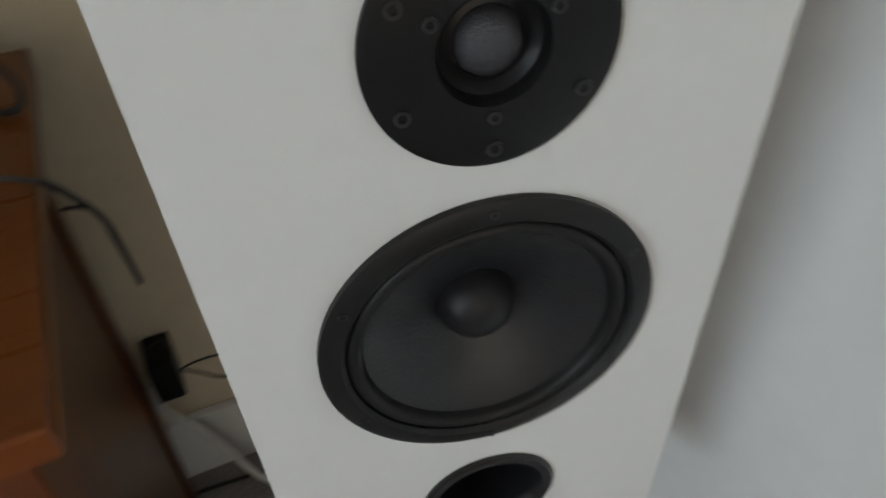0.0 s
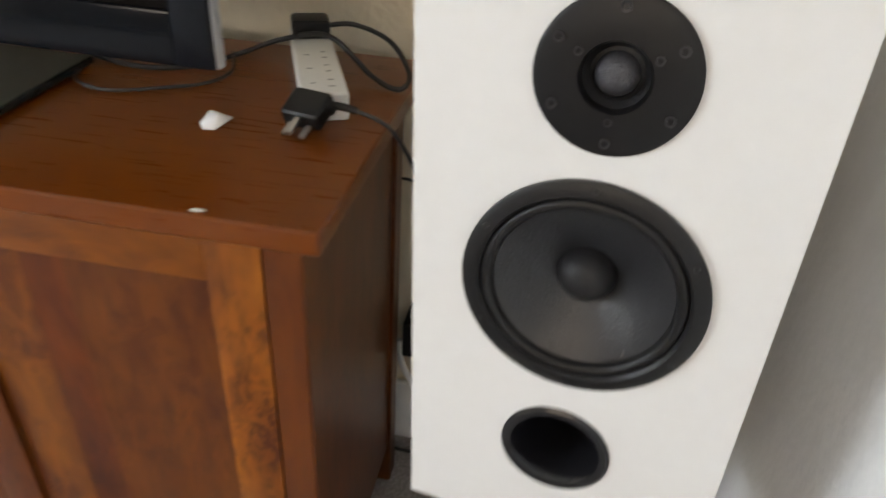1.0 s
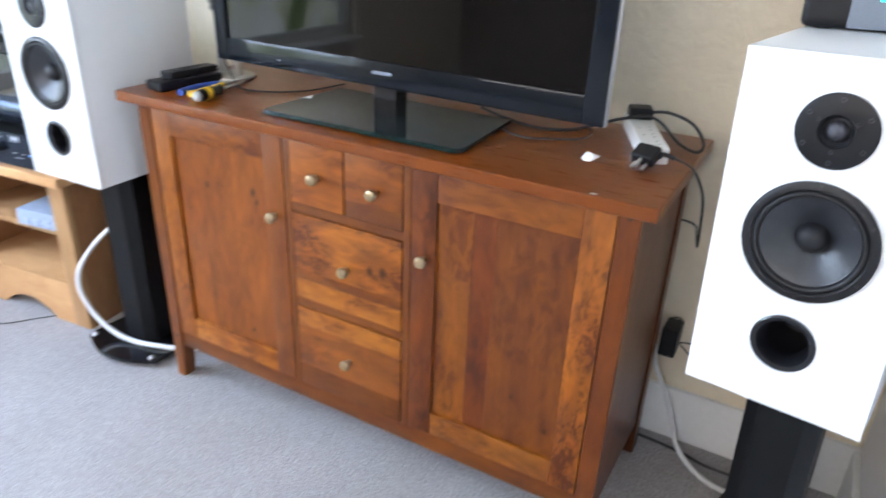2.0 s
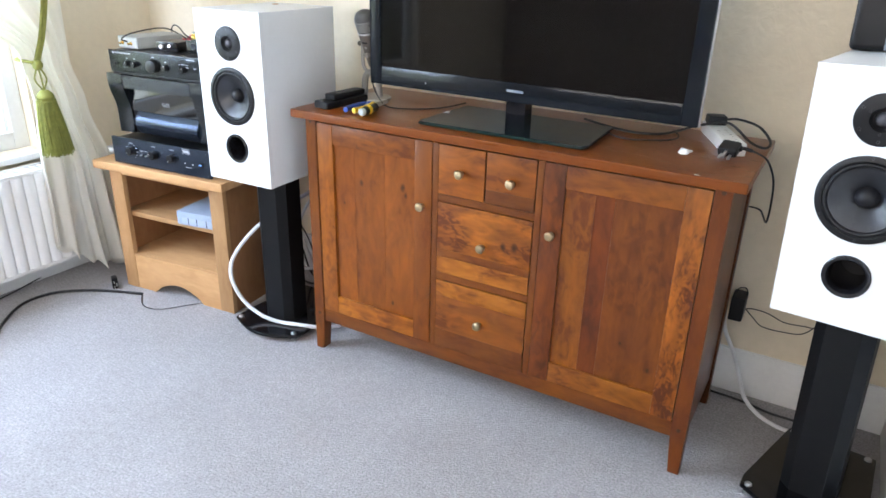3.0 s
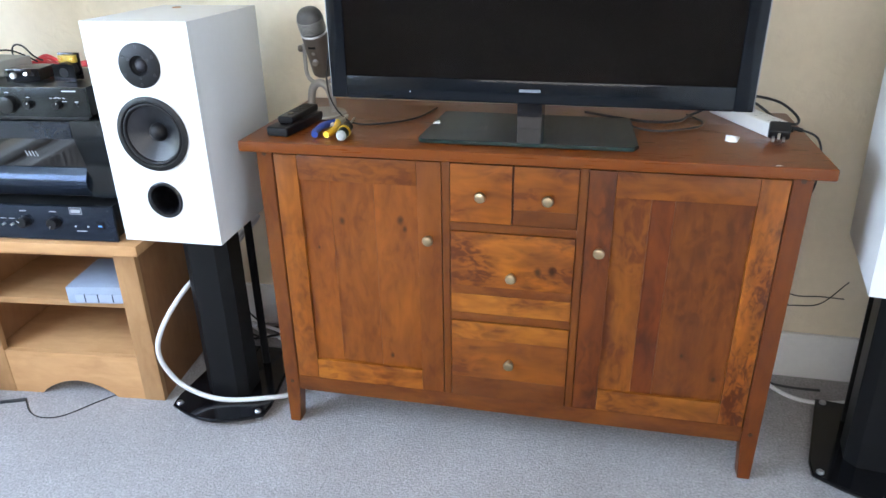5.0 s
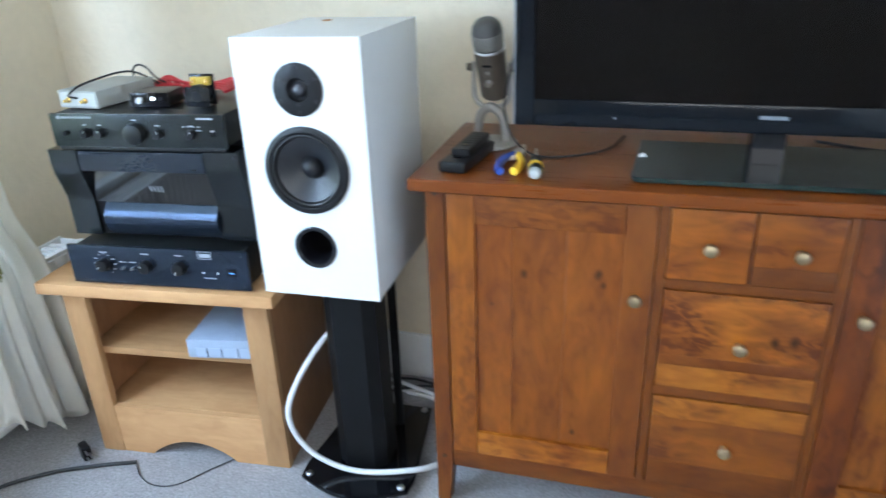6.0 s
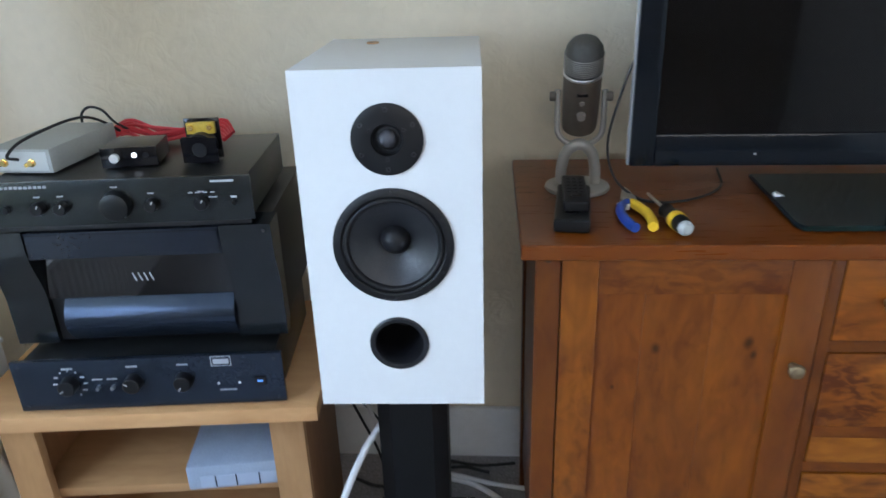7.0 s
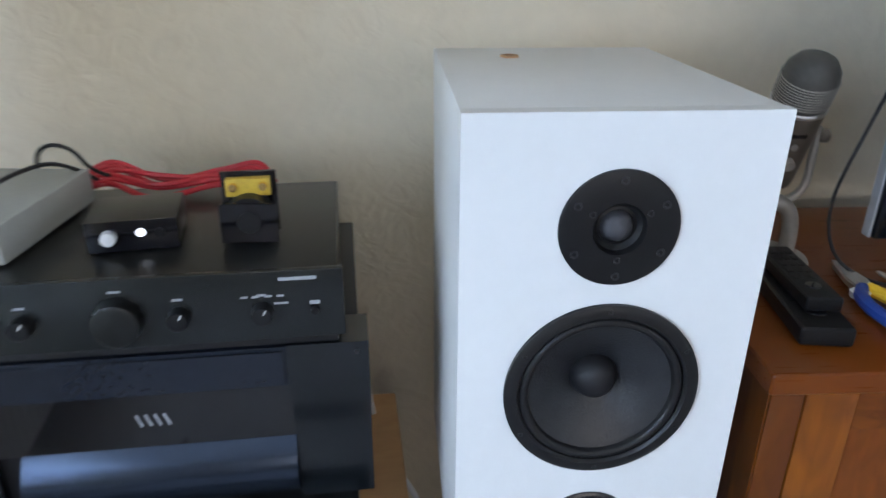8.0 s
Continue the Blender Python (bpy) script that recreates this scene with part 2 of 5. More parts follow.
BLACK_PLASTIC = shader("black_plastic", (0.0075, 0.0075, 0.0085), 0.38, spec=0.27, vary=0.2, scale=30, bump=0.06, bump_scale=500)
BLACK_MATT = shader("black_rubber", (0.008, 0.008, 0.009), 0.4, spec=0.32, vary=0.15, scale=40)
BLACK_GLOSS = shader("black_gloss", (0.006, 0.006, 0.008), 0.09, vary=0.2, scale=20)
CONE = shader("grey_black_cone", (0.013, 0.014, 0.017), 0.34, spec=0.5, vary=0.25, scale=40, bump=0.2, bump_scale=420)
DOME = shader("dark_mesh_dome", (0.07, 0.07, 0.08), 0.4, 0.6, bump=0.8, bump_scale=900)
STAND_BLACK = shader("black_powder_coat", (0.005, 0.005, 0.0055), 0.42, spec=0.22, vary=0.2, scale=25, bump=0.12, bump_scale=600)
BASE_GLOSS = shader("black_glass_base", (0.006, 0.006, 0.007), 0.12, vary=0.3, scale=12)
AMP_BLACK = shader("black_brushed_aluminium", (0.017, 0.018, 0.018), 0.30, 0.5, vary=0.15, scale=20, bump=0.05, bump_scale=700)
AMP_FACE = shader("black_satin_faceplate", (0.036, 0.040, 0.041), 0.24, 0.7, vary=0.12, scale=20, bump=0.04, bump_scale=700)
AMP_BLUE = shader("blue_black_anodised", (0.030, 0.040, 0.060), 0.20, 0.65, vary=0.12, scale=15, bump=0.05, bump_scale=700)
AMP_CURVE = shader("smoked_grey_metal", (0.034, 0.046, 0.070), 0.20, 0.7, vary=0.1, scale=10)
AMP_BAND = shader("dark_moulded_band", (0.010, 0.013, 0.020), 0.2, spec=0.45, vary=0.1, scale=12)
AMP_WINDOW = shader("smoked_window", (0.003, 0.003, 0.004), 0.05, spec=0.8)
AMP_CHEEK = shader("black_satin_moulding", (0.005, 0.007, 0.009), 0.22, spec=0.6, vary=0.2, scale=20)
SCREEN = shader("television_screen", (0.004, 0.0033, 0.003), 0.05, spec=0.20)
TV_BEZEL = shader("dark_gloss_bezel", (0.004, 0.006, 0.009), 0.13, spec=0.30)
TV_SIDE = shader("silver_edge", (0.45, 0.46, 0.48), 0.35, 0.4)
TV_BASE = shader("dark_glass_plinth", (0.010, 0.016, 0.018), 0.05)
GLASS_EDGE = shader("green_glass_edge", (0.003, 0.016, 0.015), 0.2)
PRINT = shader("white_print", (0.62, 0.62, 0.62), 0.5)
GREY_CASE = shader("pale_grey_case", (0.40, 0.415, 0.39), 0.55, vary=0.1, scale=15, bump=0.1, bump_scale=500)
RED_CABLE = shader("red_cable", (0.50, 0.02, 0.03), 0.42, vary=0.15, scale=60)
WHITE_CABLE = shader("white_cable", (0.70, 0.70, 0.70), 0.45, vary=0.1, scale=40)
BLACK_CABLE = shader("black_cable", (0.014, 0.014, 0.015), 0.5)
WHITE_PLASTIC = shader("white_plastic", (0.74, 0.73, 0.69), 0.4, vary=0.06, scale=20)
PAPER = shader("white_paper", (0.78, 0.77, 0.75), 0.85, vary=0.08, scale=60)
BLUE_COVER = shader("blue_grey_cover", (0.30, 0.36, 0.45), 0.6, vary=0.15, scale=20)
CURTAIN = shader("cream_curtain_cotton", (0.86, 0.835, 0.77), 0.9, vary=0.06, scale=8, bump=0.25, bump_scale=350, spec=0.15)
cn, cl = CURTAIN.node_tree.nodes, CURTAIN.node_tree.links
thin, both = cn.new("ShaderNodeBsdfTranslucent"), cn.new("ShaderNodeMixShader")
thin.inputs["Color"].default_value, both.inputs[0].default_value = (0.90, 0.87, 0.78, 1), 0.5
cl.new(cn["Principled BSDF"].outputs[0], both.inputs[1])
cl.new(thin.outputs[0], both.inputs[2])
cl.new(both.outputs[0], cn["Material Output"].inputs["Surface"])
GREEN_ROPE = shader("olive_green_cord", (0.26, 0.27, 0.055), 0.7, vary=0.35, scale=60, bump=0.5, bump_scale=260)
RADIATOR_WHITE = shader("white_radiator_enamel", (0.80, 0.79, 0.76), 0.35, vary=0.04, scale=6)
MIC_GREY = shader("gunmetal_grey", (0.175, 0.155, 0.132), 0.45, 0.6, vary=0.15, scale=50)
MIC_MESH = shader("grey_wire_mesh", (0.10, 0.098, 0.092), 0.45, 0.7, vary=0.2, scale=120, bump=0.9, bump_scale=700)
MIC_SILVER = shader("satin_silver", (0.36, 0.34, 0.31), 0.45, 0.4, vary=0.1, scale=40)
BLUE_GRIP = shader("blue_rubber_grip", (0.018, 0.055, 0.27), 0.45)
YELLOW_GRIP = shader("yellow_rubber_grip", (0.80, 0.48, 0.02), 0.45)
YELLOW_CORE = shader("yellow_core_tape", (0.52, 0.35, 0.03), 0.5, vary=0.25, scale=120)
GREY_PANEL = shader("slate_grey_panel", (0.16, 0.18, 0.21), 0.35, vary=0.08, scale=20)
CYAN_LED = glow("cyan_light", (0.02, 0.85, 0.8), 3.0)
WHITE_LED = glow("white_light", (0.9, 0.95, 1.0), 6.0)
BLUE_LED = glow("blue_light", (0.15, 0.4, 1.0), 2.0)
CLEAR = bpy.data.materials.new("window_glass")
CLEAR.use_nodes = True
CLEAR.node_tree.nodes["Principled BSDF"].inputs["Transmission Weight"].default_value = 1.0
CLEAR.node_tree.nodes["Principled BSDF"].inputs["Roughness"].default_value = 0.0


# ---------------------------------------------------------------- shape helpers
def finish(name, bm, material, smooth=0.55):
    me = bpy.data.meshes.new(name)
    bmesh.ops.recalc_face_normals(bm, faces=bm.faces)
    bm.to_mesh(me)
    bm.free()
    me.materials.append(material)
    me.shade_smooth()
    me.set_sharp_from_angle(angle=smooth)
    return new(name, me)


def part(name, bm, material, parent, label=""):
    ob = finish(name, bm, material)
    ob.parent = parent
    if label:
        ob["label"] = label
    return ob


def thing(name, m, label, category, group="", kind=""):
    ob = new(name)
    ob.empty_display_size = 0.05
    ob.matrix_world = m
    return tagged(ob, label, category, group, kind)


def box(x0, x1, y0, y1, z0, z1, bevel=0.0, seg=2):
    bm = bmesh.new()
    bmesh.ops.create_cube(bm, size=1)
    for v in bm.verts:
        v.co = ((x0 + x1) / 2 + v.co.x * (x1 - x0), (y0 + y1) / 2 + v.co.y * (y1 - y0), (z0 + z1) / 2 + v.co.z * (z1 - z0))
    if bevel:
        bmesh.ops.bevel(bm, geom=bm.edges[:], offset=bevel, segments=seg, affect="EDGES", profile=0.6)
    return bm


def merge(*bms):
    out = bmesh.new()
    for b in bms:
        me = bpy.data.meshes.new("tmp")
        b.to_mesh(me)
        b.free()
        out.from_mesh(me)
        bpy.data.meshes.remove(me)
    return out


def moved(bm, m):
    bmesh.ops.transform(bm, matrix=m, verts=bm.verts)
    return bm


def lathe(profile, axis="z", seg=40, at=(0, 0, 0)):
    """Turned shape from (radius, height) pairs; axis z stands up, axis y has its height along y."""
    bm = bmesh.new()
    rings = []
    for r, h in profile:
        if r < 1e-6:
            rings.append([bm.verts.new((0, 0, h))])
        else:
            rings.append([bm.verts.new((r * math.cos(2 * math.pi * i / seg), r * math.sin(2 * math.pi * i / seg), h)) for i in range(seg)])
    for a, b in zip(rings, rings[1:]):
        for i in range(seg):
            j = (i + 1) % seg
            if len(a) == 1 and len(b) > 1:
                bm.faces.new((a[0], b[i], b[j]))
            elif len(b) == 1 and len(a) > 1:
                bm.faces.new((a[i], a[j], b[0]))
            elif len(a) > 1:
                bm.faces.new((a[i], a[j], b[j], b[i]))
    if axis == "y":
        bmesh.ops.transform(bm, matrix=Matrix.Rotation(radians(-90), 4, "X"), verts=bm.verts)
    if axis == "x":
        bmesh.ops.transform(bm, matrix=Matrix.Rotation(radians(90), 4, "Y"), verts=bm.verts)
    bmesh.ops.translate(bm, vec=at, verts=bm.verts)
    return bm


def spline(points, steps=10):
    p = [Vector(q) for q in points]
    p = [2 * p[0] - p[1], *p, 2 * p[-1] - p[-2]]
    out = []
    for a, b, c, d in zip(p, p[1:], p[2:], p[3:]):
        for i in range(steps):
            t = i / steps
            out.append(0.5 * (2 * b + (c - a) * t + (2 * a - 5 * b + 4 * c - d) * t * t + (3 * b - a - 3 * c + d) * t ** 3))
    return out + [p[-2]]


def tube(points, radius, seg=8, steps=10, smooth=True, taper=None):
    """A round cable along points."""
    line = spline(points, steps) if smooth else [Vector(q) for q in points]
    bm = bmesh.new()
    rings, side = [], None
    for i, q in enumerate(line):
        way = (line[min(i + 1, len(line) - 1)] - line[max(i - 1, 0)]).normalized()
        side = way.orthogonal().normalized() if side is None else (side - way * side.dot(way)).normalized()
        up = way.cross(side)
        r = radius * (taper(i / (len(line) - 1)) if taper else 1)
        rings.append([bm.verts.new(q + r * (math.cos(2 * math.pi * k / seg) * side + math.sin(2 * math.pi * k / seg) * up)) for k in range(seg)])
    for a, b in zip(rings, rings[1:]):
        for k in range(seg):
            bm.faces.new((a[k], a[(k + 1) % seg], b[(k + 1) % seg], b[k]))
    bm.faces.new(rings[0])
    bm.faces.new(rings[-1])
    return bm


def slab(outline, z0, z1, bevel=0.0, plane="xy"):
    """A plate from a closed outline, raised from z0 to z1; plane xz: the outline stands, raised along y."""
    bm = bmesh.new()
    put = (lambda a, b, h: (a, b, h)) if plane == "xy" else (lambda a, b, h: (a, h, b))
    low = [bm.verts.new(put(a, b, z0)) for a, b in outline]
    high = [bm.verts.new(put(a, b, z1)) for a, b in outline]
    bm.faces.new(low)
    bm.faces.new(high)
    for i in range(len(low)):
        j = (i + 1) % len(low)
        bm.faces.new((low[i], low[j], high[j], high[i]))
    bmesh.ops.recalc_face_normals(bm, faces=bm.faces)
    if bevel:
        bmesh.ops.bevel(bm, geom=[e for e in bm.edges if len({v in high for v in e.verts}) == 1], offset=bevel, segments=2, affect="EDGES")
    return bm


def pierced(x0, x1, z0, z1, y0, y1, holes, seg=48):
    """An upright board with round holes (x, z, radius) through it."""
    bm = bmesh.new()
    loops = [[(x0, z0), (x1, z0), (x1, z1), (x0, z1)]]
    for cx, cz, r in holes:
        loops.append([(cx + r * math.cos(2 * math.pi * i / seg), cz + r * math.sin(2 * math.pi * i / seg)) for i in range(seg)])
    edges = []
    for lp in loops:
        vs = [bm.verts.new((a, y0, b)) for a, b in lp]
        edges += [bm.edges.new((vs[i], vs[(i + 1) % len(vs)])) for i in range(len(vs))]
    bmesh.ops.triangle_fill(bm, use_beauty=True, edges=edges)
    made = bmesh.ops.extrude_face_region(bm, geom=bm.faces[:])
    bmesh.ops.translate(bm, vec=(0, y1 - y0, 0), verts=[g for g in made["geom"] if isinstance(g, bmesh.types.BMVert)])
    return bm


def structure(name, bm, material, label, category=""):
    return tagged(finish(name, bm, material), label, category or name.split("_")[0], kind="structure")


# ---------------------------------------------------------------- room
XW, YN, XE, YS, TOP = -1.335, 0.56, 1.85, -3.7, 2.42
WIN = (-2.35, -0.07, 0.555, 2.08)
structure("floor", box(XW - 0.15, XE + 0.15, YS - 0.15, YN + 0.15, -0.12, 0), CARPET, "pale beige-grey cut pile carpet", "carpet")
structure("ceiling", box(XW - 0.15, XE + 0.15, YS - 0.15, YN + 0.15, TOP, TOP + 0.1), CEILING, "plain white painted ceiling")
structure("wall_north", box(XW - 0.15, XE + 0.15, YN, YN + 0.15, 0, TOP), WALL, "cream painted wall of textured plaster", "wall")
structure("wall_east", box(XE, XE + 0.15, YS, YN, 0, TOP), WALL_SMOOTH, "plain white painted plaster wall", "wall")
y0, y1, z0, z1 = WIN
structure("wall_west", merge(box(XW - 0.15, XW, YS, y0, 0, TOP), box(XW - 0.15, XW, y1, YN, 0, TOP), box(XW - 0.15, XW, y0, y1, 0, z0), box(XW - 0.15, XW, y0, y1, z1, TOP)),
          WALL, "cream textured plaster wall with a wide window", "wall")
GX0, GX1, GZ0, GZ1 = -0.6, 1.8, 1.15, 2.2
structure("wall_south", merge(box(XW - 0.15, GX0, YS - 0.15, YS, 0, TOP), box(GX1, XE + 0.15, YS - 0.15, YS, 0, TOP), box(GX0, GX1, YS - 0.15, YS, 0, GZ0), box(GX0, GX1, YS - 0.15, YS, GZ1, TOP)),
          WALL_DIM, "unseen plaster wall darkened to cut bounce, with an added window opening", "wall")
structure("baseboard_north", box(XW, XE, YN - 0.018, YN - 0.001, 0.0, 0.16, 0.004), WHITE_WOODWORK, "white painted wooden skirting board", "baseboard")
structure("baseboard_west", box(XW + 0.001, XW + 0.018, YS, YN - 0.019, 0.0, 0.16, 0.004), WHITE_WOODWORK, "white painted wooden skirting board", "baseboard")
win = thing("window_1", Matrix(), "white framed window with bright daylight outside", "window", kind="structure")
fx = XW - 0.09
part("window_frame", merge(box(fx - 0.03, fx + 0.03, y0, y0 + 0.06, z0, z1, 0.004), box(fx - 0.03, fx + 0.03, y1 - 0.06, y1, z0, z1, 0.004),
                           box(fx - 0.03, fx + 0.03, y0 + 0.06, y1 - 0.06, z0, z0 + 0.07, 0.004), box(fx - 0.03, fx + 0.03, y0 + 0.06, y1 - 0.06, z1 - 0.06, z1, 0.004),
                           box(fx - 0.028, fx + 0.028, -1.27, -1.21, z0 + 0.07, z1 - 0.06, 0.004)), WHITE_WOODWORK, win)
for a, b in ((y0 + 0.06, -1.27), (-1.21, y1 - 0.06)):
    pane = part("pane", box(fx - 0.004, fx + 0.004, a, b, z0 + 0.07, z1 - 0.06), CLEAR, win)
    pane.visible_shadow = False
part("window_sill", box(XW - 0.06, XW + 0.05, y0 - 0.03, y1 + 0.03, z0 - 0.028, z0 - 0.002, 0.006), WHITE_WOODWORK, win)
# unseen window, added to frame the opening of the south fill lamp
win = thing("window_2", Matrix(), "unseen white framed window added for the south fill", "window", kind="structure")
gy = YS - 0.09
part("window_frame", merge(box(GX0, GX0 + 0.06, gy - 0.03, gy + 0.03, GZ0, GZ1, 0.004), box(GX1 - 0.06, GX1, gy - 0.03, gy + 0.03, GZ0, GZ1, 0.004),
                           box(GX0 + 0.06, GX1 - 0.06, gy - 0.03, gy + 0.03, GZ0, GZ0 + 0.06, 0.004), box(GX0 + 0.06, GX1 - 0.06, gy - 0.03, gy + 0.03, GZ1 - 0.06, GZ1, 0.004)), WHITE_WOODWORK, win)
pane = part("pane", box(GX0 + 0.06, GX1 - 0.06, gy - 0.004, gy + 0.004, GZ0 + 0.06, GZ1 - 0.06), CLEAR, win)
pane.visible_shadow = False
structure("baseboard_east", box(XE - 0.018, XE - 0.001, YS, YN - 0.019, 0.0, 0.16, 0.004), WHITE_WOODWORK, "white painted wooden skirting board", "baseboard")

# ---------------------------------------------------------------- sideboard
def knob(parent, x, z, y=0.025):
    part("knob", lathe([(0, -0.027), (0.006, -0.0268), (0.0115, -0.0245), (0.014, -0.020), (0.0128, -0.0155), (0.007, -0.0125), (0.0055, -0.006), (0.0075, 0.0), (0, 0.0)], "y", 24, (x, y, z)), BRASS, parent, "dull brass knob")


def framed_door(parent, x0, x1, z0, z1, boards, knob_x, pale_left):
    """Frame and panel door: stiles, rails, and a sunk panel of glued boards (x, material)."""
    yf, yb, sw, rw = 0.0235, 0.044, 0.061, 0.064
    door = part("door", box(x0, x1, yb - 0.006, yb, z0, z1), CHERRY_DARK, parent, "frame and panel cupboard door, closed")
    part("stile", box(x0, x0 + sw, yf, yb - 0.006, z0, z1, 0.0012), CHERRY_PALE_Z if pale_left else CHERRY_STILE, door)
    part("stile", box(x1 - sw, x1, yf, yb - 0.006, z0, z1, 0.0012), CHERRY_Z if pale_left else CHERRY_FLAME, door)
    part("rail", box(x0 + sw + 0.0005, x1 - sw - 0.0005, yf + 0.0004, yb - 0.006, z1 - rw, z1, 0.0012), CHERRY_DRAWER, door)
    part("rail", box(x0 + sw + 0.0005, x1 - sw - 0.0005, yf + 0.0004, yb - 0.006, z0, z0 + rw, 0.0012), CHERRY_PALE, door)
    edges = [x0 + sw] + [b[0] for b in boards] + [x1 - sw]
    mats = [b[1] for b in boards]
    for a, b, m in zip(edges, edges[1:], [CHERRY_PANEL if pale_left else CHERRY_BOARD] + mats if len(edges) > len(mats) + 1 else mats):
        part("board", box(a + 0.0002, b - 0.0002, yf + 0.0085, yb - 0.0062, z0 + rw + 0.0005, z1 - rw - 0.0005), m, door)
    knob(door, knob_x, 0.637, yf)
    return door


def drawer(parent, x0, x1, z0, z1, kx, kz, boards):
    """Drawer front glued up from boards, given from the bottom as (upper edge, material)."""
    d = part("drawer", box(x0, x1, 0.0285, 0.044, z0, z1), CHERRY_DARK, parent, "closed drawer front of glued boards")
    low = z0
    for high, material in boards:
        part("board", box(x0, x1, 0.0225 + 0.0001 * len(d.children), 0.0284, low + (0.0 if low == z0 else 0.0002), high, 0.0006), material, d)
        low = high
    knob(d, kx, kz, 0.0225)


PEG_DARK = shader("dark_end_grain", (0.035, 0.010, 0.003), 0.5, vary=0.3, scale=200)


def sideboard():
    s = thing("sideboard", Matrix(), "reddish-brown stained wooden sideboard with doors and drawers", "sideboard")
    part("top", box(0.003, 1.368, -0.018, 0.475, 0.853, 0.880, 0.0055, 3), CHERRY_TOP, s)
    for x0, x1 in ((0.029, 0.071), (1.293, 1.335)):
        for y0, y1 in ((0.022, 0.064), (0.42, 0.462)):
            leg = box(x0, x1, y0, y1, 0.0, 0.8529)
            inner = x1 if x0 < 0.5 else x0
            for v in leg.verts:
                if v.co.z < 0.01:
                    v.co.x = v.co.x + (0.011 if v.co.x < inner else -0.011) * (abs(v.co.x - inner) < 0.001)
            bmesh.ops.subdivide_edges(leg, edges=[e for e in leg.edges if abs(e.verts[0].co.z - e.verts[1].co.z) > 0.5], cuts=1)
            for v in leg.verts:
                if 0.3 < v.co.z < 0.6:
                    v.co.z = 0.125
                    v.co.x = x0 if v.co.x < (x0 + x1) / 2 else x1
            bmesh.ops.bevel(leg, geom=leg.edges[:], offset=0.002, segments=2, affect="EDGES")
            # right legs take the darker copy, as that end stands in shade
            part("leg", leg, CHERRY_Z if x0 < 0.5 else CHERRY_Z_SHADE, s)
    for x in (0.05, 1.314):
        for z in (0.838, 0.147):
            part("peg", lathe([(0, -0.0012), (0.0055, -0.001), (0.006, 0.004), (0, 0.004)], "y", 12, (x, 0.0218, z)), PEG_DARK, s, "dark end-grain peg")
    # the dark wood tone also carries the shade on the end panels
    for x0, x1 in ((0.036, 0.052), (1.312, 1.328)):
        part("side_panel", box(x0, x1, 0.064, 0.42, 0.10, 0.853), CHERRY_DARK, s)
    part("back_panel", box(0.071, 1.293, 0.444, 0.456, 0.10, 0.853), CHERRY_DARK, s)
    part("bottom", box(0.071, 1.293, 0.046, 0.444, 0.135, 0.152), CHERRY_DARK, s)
    part("bottom_rail", box(0.0711, 1.2929, 0.0262, 0.046, 0.118, 0.1655, 0.0012), CHERRY_X, s)
    part("top_rail", box(0.0711, 1.2929, 0.0262, 0.046, 0.8425, 0.8529, 0.0008), CHERRY_X, s)
    for x0, x1 in ((0.5075, 0.5265), (0.8375, 0.8565)):
        part("divider", box(x0, x1, 0.0248, 0.3, 0.1656, 0.8399, 0.0008), CHERRY_Z, s)
    for z0, z1 in ((0.664, 0.6855), (0.4075, 0.430)):
        part("drawer_rail", box(0.5266, 0.8374, 0.0256, 0.046, z0, z1, 0.0008), CHERRY_X, s)
    part("drawer_mullion", box(0.680, 0.684, 0.03, 0.046, 0.686, 0.8395), CHERRY_DARK, s)
    framed_door(s, 0.0735, 0.5055, 0.168, 0.838, [(0.215, CHERRY_PANEL), (0.33, CHERRY_PANEL)], 0.473, True)
    framed_door(s, 0.8585, 1.2905, 0.168, 0.838, [(1.003, CHERRY_DARK), (1.056, CHERRY_PANEL_B)], 0.893, False)
    drawer(s, 0.5285, 0.6795, 0.688, 0.8375, 0.605, 0.762, [(0.8375, CHERRY_DRAWER)])
    drawer(s, 0.6845, 0.8355, 0.688, 0.8375, 0.766, 0.762, [(0.728, CHERRY_X), (0.8375, CHERRY_DRAWER)])
    drawer(s, 0.5285, 0.8355, 0.4325, 0.6615, 0.684, 0.550, [(0.487, CHERRY_PALE), (0.512, CHERRY_X), (0.6615, CHERRY_FLAME_X)])
    drawer(s, 0.5285, 0.8355, 0.168, 0.405, 0.685, 0.291, [(0.232, CHERRY_X), (0.352, CHERRY_DRAWER), (0.405, CHERRY_PALE)])
    return s


sideboard()


# ---------------------------------------------------------------- loudspeakers and stands
PORT_GLOSS = shader("smooth_black_moulding", (0.010, 0.010, 0.012), 0.2, spec=0.5)
DUST_CAP = shader("semi_gloss_cap", (0.010, 0.010, 0.012), 0.45, spec=0.3)
SPK_W, SPK_H, SPK_D = 0.2715, 0.5531, 0.366


def screw(parent, x, z, y, r=0.0038):
    part("screw", merge(lathe([(0, 0.0006), (r * 0.5, 0.0004), (r * 0.55, -0.0008), (r, -0.001), (r, 0.002), (0, 0.002)], "y", 10, (x, y, z))), STEEL_DARK, parent, "dark socket screw")


STEEL_DARK = shader("blackened_steel", (0.05, 0.05, 0.055), 0.32, 0.7)


